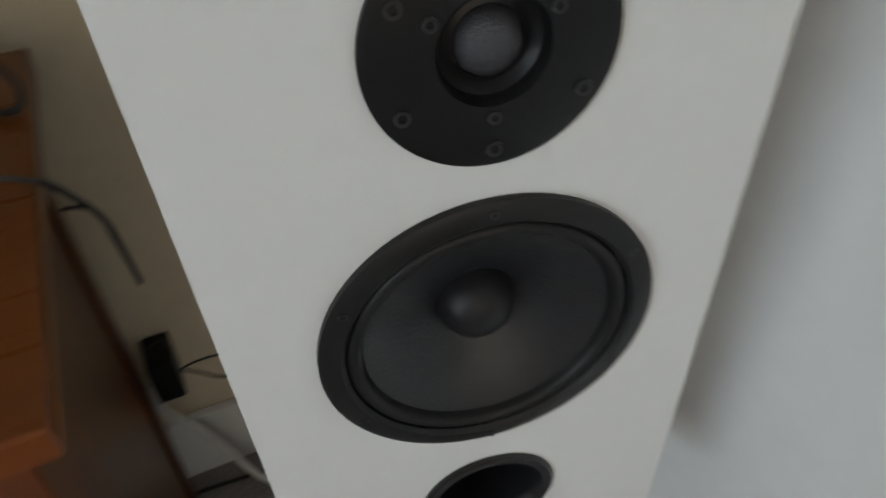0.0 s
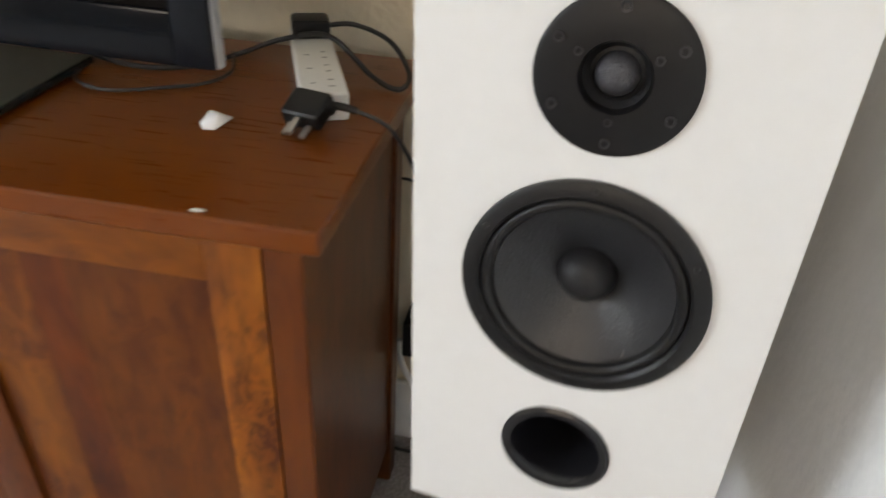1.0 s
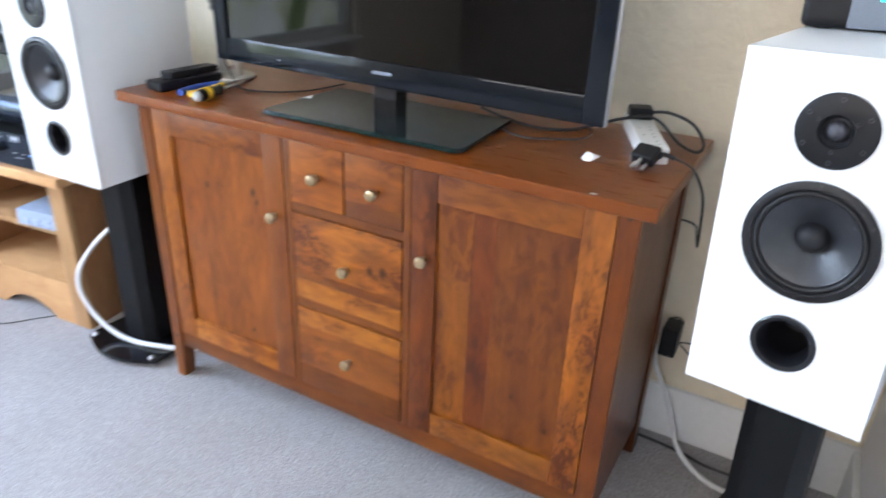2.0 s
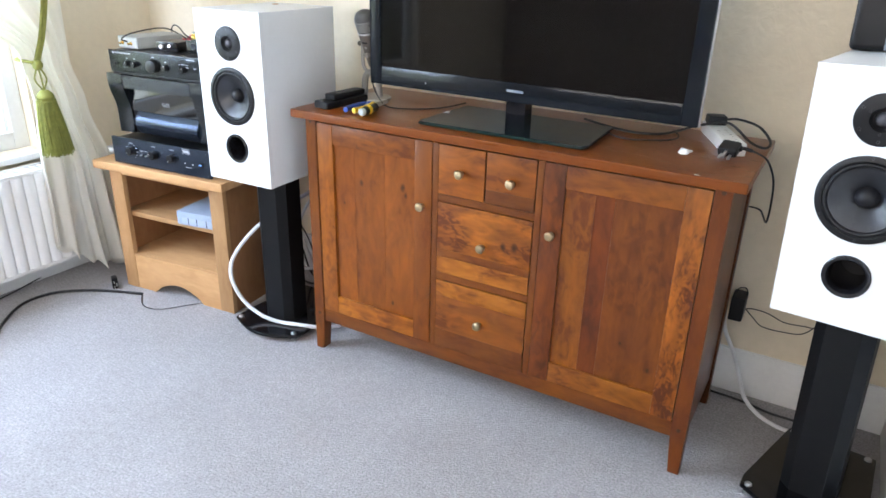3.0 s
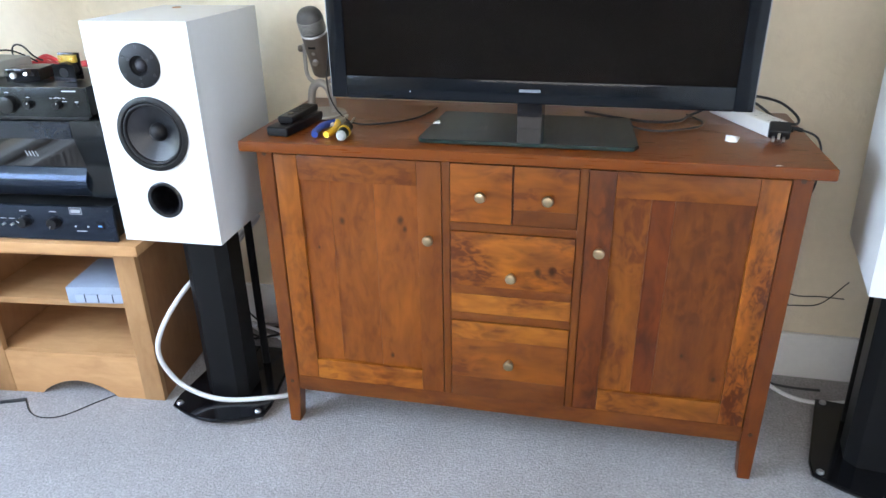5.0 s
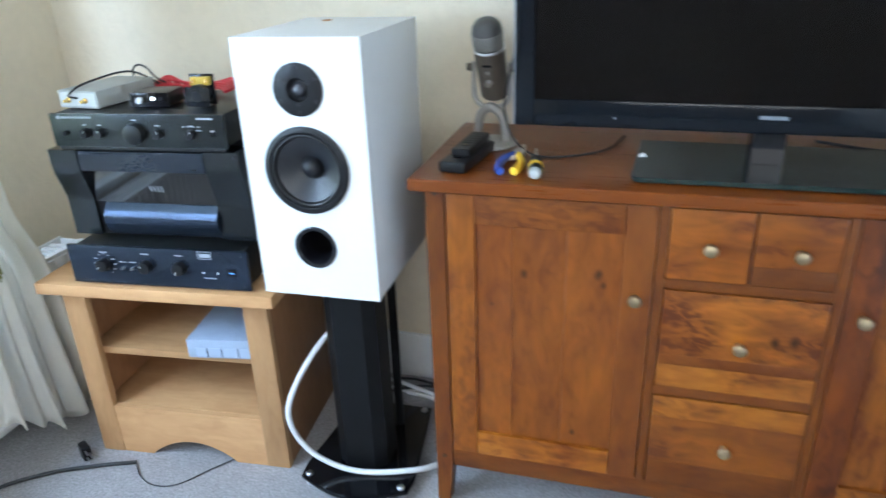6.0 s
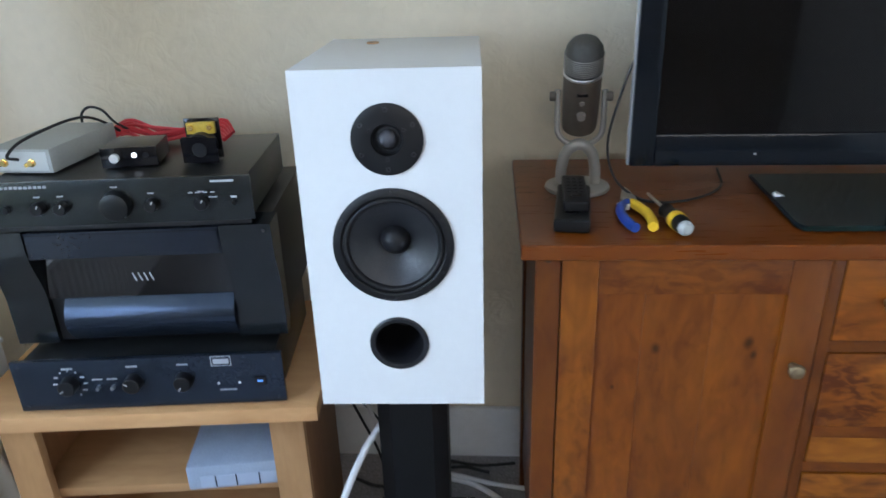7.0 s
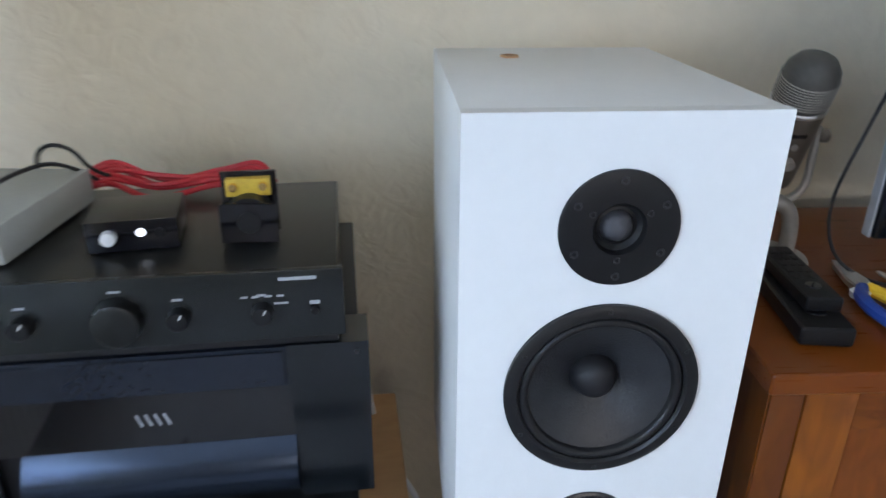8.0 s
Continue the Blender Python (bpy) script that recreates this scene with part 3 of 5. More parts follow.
def loudspeaker(m, label):
    s = thing("loudspeaker", m, label, "speaker", "pair of loudspeakers")
    h = SPK_W / 2
    tz, wz, pz = 0.4536, 0.2888, 0.1179
    part("baffle", pierced(-h, h, 0, SPK_H, 0, 0.018, [(0, tz, 0.049), (0, wz, 0.083), (0, pz, 0.042)]), WHITE_PAINT, s)
    body = box(-h, h, 0.0188, SPK_D, 0, SPK_H, 0.0015)
    bmesh.ops.delete(body, geom=[f for f in body.faces if f.normal.y < -0.9], context="FACES")
    cab = part("cabinet", body, WHITE_PAINT, s)
    thick = cab.modifiers.new("board", "SOLIDIFY")
    thick.thickness, thick.offset = 0.016, -1
    # tweeter
    tw = part("tweeter", lathe([(0.0215, 0.004), (0.0215, -0.0005), (0.0235, -0.0045), (0.0490, -0.0045), (0.0525, -0.003), (0.0525, 0.0005), (0.048, 0.0005)], "y", 56, (0, 0, tz)), BLACK_PLASTIC, s, "black tweeter with a round faceplate")
    part("waveguide", lathe([(0.0215, 0.002), (0.0175, 0.006), (0.0150, 0.005), (0.0145, 0.008)], "y", 40, (0, 0, tz)), BLACK_MATT, tw)
    part("dome", lathe([(0.0148, 0.007), (0.0135, 0.0025), (0.0105, -0.0015), (0.006, -0.004), (0, -0.005)], "y", 32, (0, 0, tz)), DOME, tw, "grey mesh dome")
    for a in (30, 90, 150, 210, 270, 330):
        screw(tw, 0.0435 * math.cos(radians(a)), tz + 0.0435 * math.sin(radians(a)), -0.0045)
    for a in (30, 150, 270):
        screw(tw, 0.0285 * math.cos(radians(a)), tz + 0.0285 * math.sin(radians(a)), -0.0045, 0.0032)
    # woofer
    wf = part("woofer", lathe([(0.078, 0.004), (0.0785, -0.004), (0.081, -0.0065), (0.088, -0.0062), (0.0924, -0.004), (0.0924, 0.0005), (0.082, 0.0005)], "y", 72, (0, 0, wz)), BLACK_MATT, s, "black woofer with a rubber surround")
    roll = [(0.0785 - 0.0048 * (1 - math.cos(math.pi * i / 8)), 0.0005 - 0.0055 * math.sin(math.pi * i / 8)) for i in range(9)]
    part("surround", lathe(roll + [(0.0675, 0.003)], "y", 72, (0, 0, wz)), BLACK_MATT, wf, "black rubber surround")
    part("cone", lathe([(0.0695, 0.0010), (0.062, 0.004), (0.045, 0.0135), (0.030, 0.0225), (0.021, 0.0275)], "y", 64, (0, 0, wz)), CONE, wf, "grey-black paper cone")
    part("dust_cap", lathe([(0.0235, 0.0262), (0.0215, 0.0195), (0.0175, 0.0128), (0.0115, 0.0084), (0.0055, 0.0064), (0, 0.0058)], "y", 40, (0, 0, wz)), DUST_CAP, wf, "domed black dust cap")
    for a in (0, 60, 120, 180, 240, 300):
        screw(wf, 0.0865 * math.cos(radians(a + 90)), wz + 0.0865 * math.sin(radians(a + 90)), -0.0058, 0.0025)
    part("port", lathe([(0.0345, 0.12), (0.0345, 0.014), (0.036, 0.003), (0.0395, -0.0025), (0.0455, -0.0035), (0.048, -0.002), (0.048, 0.0005), (0.040, 0.0005)], "y", 48, (0, 0, pz)), PORT_GLOSS, s, "black flared bass port")
    part("port_end", lathe([(0, 0.119), (0.0348, 0.119), (0.0348, 0.122), (0, 0.122)], "y", 24, (0, 0, pz)), BLACK_MATT, s)
    return s


def speaker_stand(m, top, label):
    s = thing("speaker_stand", m, label, "speaker stand", "pair of speaker stands")
    arc = [(-0.148 + 0.296 * i / 12, -0.03 - 0.052 * math.sin(math.pi * i / 12)) for i in range(13)]
    part("base_plate", slab(arc + [(0.153, 0.02), (0.118, 0.325), (-0.118, 0.325), (-0.153, 0.02)], 0.016, 0.030, 0.004), BASE_GLOSS, s, "gloss black base plate with a bowed front")
    part("column", slab([(-0.04, 0.03), (0.04, 0.03), (0.068, 0.055), (0.068, 0.13), (0.045, 0.15), (-0.045, 0.15), (-0.068, 0.13), (-0.068, 0.055)], 0.030, top - 0.0085), STAND_BLACK, s, "thick black column")
    for x in (-0.045, 0.045):
        part("rear_tube", lathe([(0, 0.030), (0.0125, 0.030), (0.0125, top - 0.0085), (0, top - 0.0085)], "z", 20, (x, 0.235, 0)), STAND_BLACK, s)
    part("top_plate", box(-0.085, 0.085, 0.02, 0.27, top - 0.008, top - 0.0003, 0.002), STAND_BLACK, s)
    for x, y in ((-0.128, -0.022), (0.128, -0.022), (-0.10, 0.305), (0.10, 0.305)):
        part("spike", lathe([(0, 0.0), (0.011, 0.0), (0.011, 0.004), (0.004, 0.007), (0.010, 0.014), (0.010, 0.034), (0.007, 0.037), (0, 0.037)], "z", 16, (x, y, 0)), STEEL, s, "steel floor spike")
    return s


L_FOOT, R_FOOT = pose(-0.192, -0.0663, 0.6125, 0, 0, 1.35), pose(1.601, -0.0781, 0.6146, 0, -1.72, -10.2)
left = loudspeaker(L_FOOT, "white two-way loudspeaker with black drivers on a stand")
right = loudspeaker(R_FOOT, "white loudspeaker with black drivers and a device on top")
part("hole_rim", lathe([(0.006, 0.0005), (0.0105, 0.0005), (0.0115, -0.002), (0.006, -0.002)], "z", 20, (-0.052, 0.29, SPK_H + 0.0016)), MDF_EDGE, left, "bare brown rim of a small drilled hole")
# black disc painted in for the darkness inside the drilled hole
part("hole_dark", lathe([(0, 0.0), (0.0068, 0.0), (0.0068, -0.001), (0, -0.001)], "z", 20, (-0.052, 0.29, SPK_H + 0.0013)), BLACK_MATT, left)
speaker_stand(pose(-0.196, 0.025, 0, 0, 0, 1.5), 0.6125, "black column speaker stand on gloss base with steel spikes")
# this stand leans a little on the soft carpet
speaker_stand(pose(1.6436, 0.0545, 0.0003, 0, -1.72, -10.2), 0.6146, "black column speaker stand on dark grey base plate")

# ---------------------------------------------------------------- radiator, curtain, outdoors
def radiator():
    s = thing("radiator", pose(-1.175, 0.03, 0.0), "white enamelled panel radiator below the window", "radiator")
    y0, y1, z0, z1 = -1.9, 0.28, 0.125, 0.515
    pitch, outline = 0.0475, []
    n = int((y1 - y0) / pitch)
    for i in range(n):
        a = y0 + 0.01 + i * pitch
        outline += [(-0.010, a), (-0.003, a + 0.008), (0.0, a + 0.013), (0.0, a + pitch - 0.013), (-0.003, a + pitch - 0.008)]
    outline += [(-0.010, y0 + 0.01 + n * pitch), (-0.014, y1), (-0.022, y1), (-0.022, y0)]
    part("front_panel", slab(outline, z0, z1 - 0.012), RADIATOR_WHITE, s, "fluted front panel")
    part("top_seam", box(-0.024, -0.004, y0, y1, z1 - 0.012, z1, 0.004), RADIATOR_WHITE, s)
    part("bottom_seam", box(-0.023, -0.005, y0, y1, z0 - 0.018, z0, 0.004), RADIATOR_WHITE, s)
    part("back_panel", box(-0.105, -0.095, y0, y1, z0, z1, 0.004), RADIATOR_WHITE, s)
    part("end_cover", box(-0.094, -0.025, y1 - 0.012, y1 - 0.002, z0 + 0.02, z1 - 0.004, 0.003), RADIATOR_WHITE, s)
    slats = [box(-0.094, -0.025, y0 + 0.02 + i * 0.03, y0 + 0.036 + i * 0.03, z1 - 0.012, z1 - 0.006) for i in range(int((y1 - y0 - 0.05) / 0.03))]
    part("top_grille", merge(*slats), RADIATOR_WHITE, s)
    part("valve", merge(lathe([(0, 0.0), (0.012, 0.0), (0.012, 0.09), (0.018, 0.095), (0.018, 0.13), (0, 0.13)], "z", 16, (-0.06, y1 + 0.03, 0.02)), box(-0.068, -0.052, y1 - 0.02, y1 + 0.03, 0.125, 0.14, 0.003)), RADIATOR_WHITE, s)
    part("bracket", box(-0.145, -0.105, -0.2, -0.16, 0.2, 0.45), RADIATOR_WHITE, s)


radiator()


def at(z, table):
    """Value at height z from rows of (z, value), falling z."""
    for (za, a), (zb, b) in zip(table, table[1:]):
        if z >= zb:
            k = (z - zb) / (za - zb)
            k = k * k * (3 - 2 * k) if a != b else k
            return b + (a - b) * k
    return table[-1][1]


def curtain():
    bm = bmesh.new()
    nu, nv = 150, 70
    lefts = [(2.2, -1.45), (1.6, -0.98), (1.2, -0.56), (0.96, -0.235), (0.8, -0.215), (0.5, -0.23), (0.0, -0.27)]
    rights = [(2.2, 0.02), (1.3, -0.015), (0.93, -0.045), (0.75, 0.0), (0.5, 0.06), (0.0, 0.11)]
    amps = [(2.2, 0.028), (1.2, 0.02), (0.93, 0.011), (0.8, 0.014), (0.4, 0.026), (0.0, 0.034)]
    outs = [(2.2, -1.24), (1.2, -1.20), (0.93, -1.165), (0.6, -1.165), (0.0, -1.15)]
    grid = []
    for j in range(nv + 1):
        row = []
        for i in range(nu + 1):
            u = i / nu
            low = 0.20 - 0.155 * min(1, max(0, (u - 0.05) / 0.55)) + 0.012 * math.sin(u * 40)
            z = 2.2 + (low - 2.2) * j / nv
            y = at(z, lefts) + (at(z, rights) - at(z, lefts)) * (u + 0.012 * math.sin(17 * u + 3 * z))
            w_ = u + 0.06 * math.sin(5 * u + 0.8) + 0.02 * math.sin(2.3 * z + 9 * u)
            fold = (0.75 + 0.4 * math.sin(7 * u + 1)) * math.sin(2 * math.pi * 4.3 * w_ + 0.5 * math.sin(2.1 * z)) + 0.3 * math.sin(2 * math.pi * 9.7 * w_ + 1.5 * z + 1)
            x = at(z, outs) + at(z, amps) * fold + 0.006 * math.sin(9 * z + 5 * u)
            row.append(bm.verts.new((x + 0.025, y + 0.042, z)))
        grid.append(row)
    for a, b in zip(grid, grid[1:]):
        for i in range(nu):
            bm.faces.new((a[i], a[i + 1], b[i + 1], b[i]))
    ob = finish("curtain", bm, CURTAIN, 3.1)
    ob.modifiers.new("cloth", "SOLIDIFY").thickness = 0.0015
    tagged(ob, "cream cotton curtain gathered by a green rope tie-back", "curtain")


curtain()


def tieback():
    s = thing("curtain_tieback", pose(-1.103, -0.150, 0.932), "olive green rope tie-back with a long tassel", "tie-back")
    for k in (-0.006, 0.007):
        part("rope", tube([(-0.06, 0.15 + k, 0.42), (-0.02, 0.10 + k, 0.26), (0.0, 0.045 + k, 0.10), (0.006, 0.0 + k, 0.0)], 0.0062, 8), GREEN_ROPE, s)
    part("rope", tube([(0.006, 0.0, 0.0), (0.0, -0.022, 0.004), (-0.05, -0.03, 0.006), (-0.10, -0.01, 0.004), (-0.11, 0.06, 0.01), (-0.10, 0.12, 0.03)], 0.006, 8), GREEN_ROPE, s)
    part("knot", lathe([(0, 0.022), (0.014, 0.017), (0.019, 0.004), (0.017, -0.008), (0.009, -0.017), (0, -0.018)], "z", 18, (0.008, 0.0, -0.01)), GREEN_ROPE, s)
    for dy, sw in ((-0.006, -0.016), (0.008, 0.014), (0.001, 0.002)):
        part("cord", tube([(0.008, dy, -0.02), (0.012, dy + sw, -0.06), (0.012, 0.004, -0.105)], 0.0032, 6), GREEN_ROPE, s)
    head = part("tassel_head", lathe([(0, -0.098), (0.014, -0.101), (0.026, -0.112), (0.032, -0.126), (0.027, -0.136), (0.033, -0.142), (0, -0.144)], "z", 24, (0.012, 0.004, 0)), GREEN_ROPE, s)
    strands = []
    rng = random.Random(4)
    for i in range(300):
        a, r = rng.uniform(0, 2 * math.pi), math.sqrt(rng.random())
        top = (0.012 + 0.026 * r * math.cos(a), 0.004 + 0.033 * r * math.sin(a), -0.135)
        ln = 0.205 + rng.uniform(-0.012, 0.012)
        strands.append(tube([top, (top[0] + 0.012 * r * math.cos(a), top[1] + 0.016 * r * math.sin(a) + 0.004, -0.135 - ln * 0.5),
                             (top[0] + 0.020 * r * math.cos(a) + rng.uniform(-.003, .003), top[1] + 0.026 * r * math.sin(a) + 0.010 + rng.uniform(-.003, .003), -0.135 - ln)], 0.0021, 4, 3))
    part("tassel_fringe", merge(*strands), GREEN_ROPE, s, "long loose fringe of green threads")


tieback()

leafy = bpy.data.materials.new("garden_daylight_glow")
leafy.use_nodes = True
ln_, ll_ = leafy.node_tree.nodes, leafy.node_tree.links
lb = ln_["Principled BSDF"]
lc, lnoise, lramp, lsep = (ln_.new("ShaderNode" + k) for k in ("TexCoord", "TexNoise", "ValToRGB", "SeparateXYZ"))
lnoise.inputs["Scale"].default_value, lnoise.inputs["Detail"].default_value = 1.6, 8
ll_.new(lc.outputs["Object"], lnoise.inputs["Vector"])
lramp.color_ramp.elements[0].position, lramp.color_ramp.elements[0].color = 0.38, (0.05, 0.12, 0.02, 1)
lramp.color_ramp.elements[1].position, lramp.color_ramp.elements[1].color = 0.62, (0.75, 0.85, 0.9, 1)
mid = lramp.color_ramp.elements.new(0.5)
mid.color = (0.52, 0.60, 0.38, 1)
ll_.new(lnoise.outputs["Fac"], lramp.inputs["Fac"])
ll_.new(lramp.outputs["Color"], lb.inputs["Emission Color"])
# emission stands in for full daylight on the hedge
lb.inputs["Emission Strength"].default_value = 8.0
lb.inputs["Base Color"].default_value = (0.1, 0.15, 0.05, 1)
structure("backdrop", box(-9.1, -9.0, -12, 7, -1.5, 4.2), leafy, "green garden hedge out of focus, daylight put in as glow", "garden")
structure("ground", box(-60, 60, -60, 60, -1.6, -1.5), shader("lawn", (0.07, 0.12, 0.03), 0.9, vary=0.4, scale=3), "green lawn outside the window", "lawn")


# ---------------------------------------------------------------- oak stand with the amplifiers
RACK = pose(-0.685, -0.030, 0.0, 0, 0, 5.2)


def oak_unit():
    s = thing("media_stand", RACK, "pale oak veneer stand with two open shelves", "stand")
    part("top", box(-0.325, 0.325, 0.0, 0.43, 0.524, 0.556, 0.004), OAK_X, s)
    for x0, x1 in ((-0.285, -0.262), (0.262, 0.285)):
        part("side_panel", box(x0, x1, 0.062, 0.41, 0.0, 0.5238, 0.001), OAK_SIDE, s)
    for x0, x1 in ((-0.287, -0.222), (0.222, 0.287)):
        part("front_post", box(x0, x1, 0.040, 0.0618, 0.0, 0.5238, 0.0015), OAK_Z, s)
    arch = [(-0.2215, 0.0)] + [(-0.13 + 0.26 * i / 16, 0.055 * math.sin(math.pi * i / 16) ** 0.8) for i in range(17)] + [(0.2215, 0.0), (0.2215, 0.155), (-0.2215, 0.155)]
    part("plinth", slab(arch, 0.0425, 0.0605, plane="xz"), OAK_X, s, "plinth board with a low arch")
    part("top_rail", box(-0.2215, 0.2215, 0.0425, 0.060, 0.499, 0.5238, 0.001), OAK_X, s)
    part("shelf", box(-0.2615, 0.2615, 0.064, 0.40, 0.318, 0.338, 0.001), OAK_X, s)
    part("shelf", box(-0.2615, 0.2615, 0.064, 0.40, 0.136, 0.154, 0.001), OAK_X, s)
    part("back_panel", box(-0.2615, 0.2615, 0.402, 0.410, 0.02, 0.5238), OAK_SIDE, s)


oak_unit()


def dial(parent, x, z, r, depth, y, material=BLACK_PLASTIC, mark=0.0, name="knob"):
    k = part(name, lathe([(0, -depth), (r * 0.86, -depth), (r * 0.97, -depth * 0.93), (r, -depth * 0.3), (r * 1.06, 0.0), (0, 0.0)], "y", 28, (x, y, z)), material, parent)
    if mark:
        a = radians(mark)
        m = box(-0.0008, 0.0008, -0.0006, 0.0006, r * 0.35, r * 0.9)
        part("pointer", moved(m, pose(x, y - depth, z) @ Matrix.Rotation(a, 4, "Y")), PRINT, k, "white pointer line")
    return k


def mark(parent, x, z, w, h, y, material=None, name="lettering"):
    return part(name, box(x - w / 2, x + w / 2, y - 0.0005, y + 0.0005, z - h / 2, z + h / 2), material or PRINT_DIM, parent)


PRINT_DIM = shader("grey_print", (0.34, 0.35, 0.37), 0.5)


def preamp():
    s = thing("preamplifier", RACK @ pose(0.030, 0.014, 0.5562), "black hi-fi preamplifier with three round knobs", "amplifier")
    part("faceplate", box(-0.24, 0.24, 0.0, 0.010, 0.006, 0.108, 0.0012), AMP_BLUE, s, "blue-black metal faceplate")
    part("case", box(-0.225, 0.225, 0.0102, 0.33, 0.008, 0.103, 0.001), AMP_BLACK, s)
    for x in (-0.19, 0.19):
        for y in (0.05, 0.28):
            part("foot", lathe([(0, 0.0), (0.017, 0.0), (0.019, 0.008), (0, 0.008)], "z", 18, (x, y, 0)), BLACK_MATT, s)
    for x, a in ((-0.141, -120), (-0.027, -60), (0.063, -150)):
        dial(s, x, 0.061, 0.0155, 0.020, 0.0, BLACK_PLASTIC, a)
        mark(s, x, 0.092, 0.020, 0.0028, -0.0004)
    for i in range(9):
        a = radians(-60 + 30 * i)
        mark(s, -0.141 + 0.027 * math.cos(a), 0.061 + 0.027 * math.sin(a), 0.008 if abs(math.cos(a)) > 0.6 else 0.003, 0.0022, -0.0004)
    for x in (-0.092, -0.066):
        part("button", lathe([(0, -0.009), (0.0032, -0.009), (0.0035, 0.0), (0, 0.0)], "y", 12, (x, 0.0, 0.052)), STEEL, s, "small steel toggle")
        mark(s, x, 0.068, 0.018, 0.002, -0.0004)
    part("badge", merge(box(0.114, 0.150, -0.0008, 0.0004, 0.086, 0.0872), box(0.114, 0.150, -0.0008, 0.0004, 0.1048, 0.106), box(0.114, 0.1152, -0.0008, 0.0004, 0.0872, 0.1048),
                        box(0.1488, 0.150, -0.0008, 0.0004, 0.0872, 0.1048), box(0.118, 0.146, -0.0008, 0.0004, 0.0905, 0.1005)), PRINT_DIM, s, "plain grey framed badge")
    for x in (0.122, 0.16):
        part("lamp", lathe([(0, -0.002), (0.0022, -0.0018), (0.0024, 0.0), (0, 0.0)], "y", 10, (x, 0.0, 0.05)), PRINT, s)
    mark(s, 0.138, 0.036, 0.03, 0.0025, -0.0004)
    part("switch", box(0.188, 0.208, -0.004, 0.001, 0.044, 0.062, 0.001), BLACK_GLOSS, s, "black rocker switch")
    part("switch_light", box(0.193, 0.203, -0.0052, -0.0042, 0.0525, 0.0555), BLUE_LED, s, "blue pilot light")
    for x in (-0.226, 0.226):
        for z in (0.016, 0.098):
            screw(s, x, z, 0.0, 0.0028)


preamp()


def power_amp():
    s = thing("power_amplifier", RACK @ pose(0.030, 0.042, 0.6685), "black valve power amplifier with a smoked front window", "amplifier")
    h = 0.230

    def cheek(x0, x1):
        prof = [(0.0, h), (0.0, h - 0.03)]
        prof += [(0.026 * (0.5 - 0.5 * math.cos(math.pi * i / 10)), h - 0.03 - 0.115 * i / 10) for i in range(1, 11)]
        prof += [(0.026, 0.004), (0.06, 0.004), (0.06, h)]
        bm = bmesh.new()
        a = [bm.verts.new((x0, y, z)) for y, z in prof]
        b = [bm.verts.new((x1, y, z)) for y, z in prof]
        bm.faces.new(a)
        bm.faces.new(b)
        for i in range(len(a)):
            j = (i + 1) % len(a)
            bm.faces.new((a[i], a[j], b[j], b[i]))
        return bm

    part("cheek", cheek(-0.245, -0.172), AMP_CHEEK, s, "curved black side cheek")
    part("cheek", cheek(0.158, 0.245), AMP_CHEEK, s, "curved black side cheek")
    part("upper_band", slab([(-0.1718, h - 0.052), (0.1578, h - 0.052), (0.1578, h - 0.004), (-0.1718, h - 0.004)], 0.001, 0.03, 0.004, "xz"), AMP_BAND, s, "dark curved upper band")
    part("window", box(-0.1715, 0.1575, 0.030, 0.036, 0.092, h - 0.053), AMP_WINDOW, s, "smoked window")
    bm, n = bmesh.new(), 14
    rings = []
    for x in (-0.145, 0.157):
        rings.append([bm.verts.new((x, 0.033 - 0.022 * math.sin(math.pi * i / n), 0.007 + 0.083 * i / n)) for i in range(n + 1)])
    for i in range(n):
        bm.faces.new((rings[0][i], rings[1][i], rings[1][i + 1], rings[0][i + 1]))
    bm.faces.new(rings[0] + [bm.verts.new((-0.145, 0.045, 0.090)), bm.verts.new((-0.145, 0.045, 0.007))])
    bm.faces.new(rings[1] + [bm.verts.new((0.157, 0.045, 0.090)), bm.verts.new((0.157, 0.045, 0.007))])
    part("lower_band", bm, AMP_CURVE, s, "half-round smoked grey lower band")
    part("case", box(-0.235, 0.235, 0.0602, 0.36, 0.006, h - 0.004, 0.003), BLACK_MATT, s)
    part("front_plate", box(-0.1716, 0.1577, 0.037, 0.0598, 0.004, h - 0.006), BLACK_MATT, s)
    # a plain angular shape in place of the badge
    part("badge", merge(*[slab([(x, 0.136), (x + 0.005, 0.121), (x + 0.0075, 0.121), (x + 0.0025, 0.136)], 0.0288, 0.0298, plane="xz") for x in (-0.016, -0.006, 0.004, 0.014)]), PRINT_DIM, s, "plain silver badge strokes")
    part("switch", box(0.168, 0.190, 0.029, 0.0345, 0.030, 0.056, 0.001), BLACK_GLOSS, s, "rocker switch")
    part("switch_light", box(0.176, 0.182, 0.0276, 0.0288, 0.040, 0.045), PRINT, s)
    for x in (-0.2, 0.2):
        for y in (0.09, 0.32):
            part("foot", lathe([(0, -0.004), (0.016, -0.004), (0.017, 0.006), (0, 0.006)], "z", 16, (x, y, 0)), BLACK_MATT, s)
    screw(s, 0.232, h - 0.012, -0.001, 0.003)


power_amp()


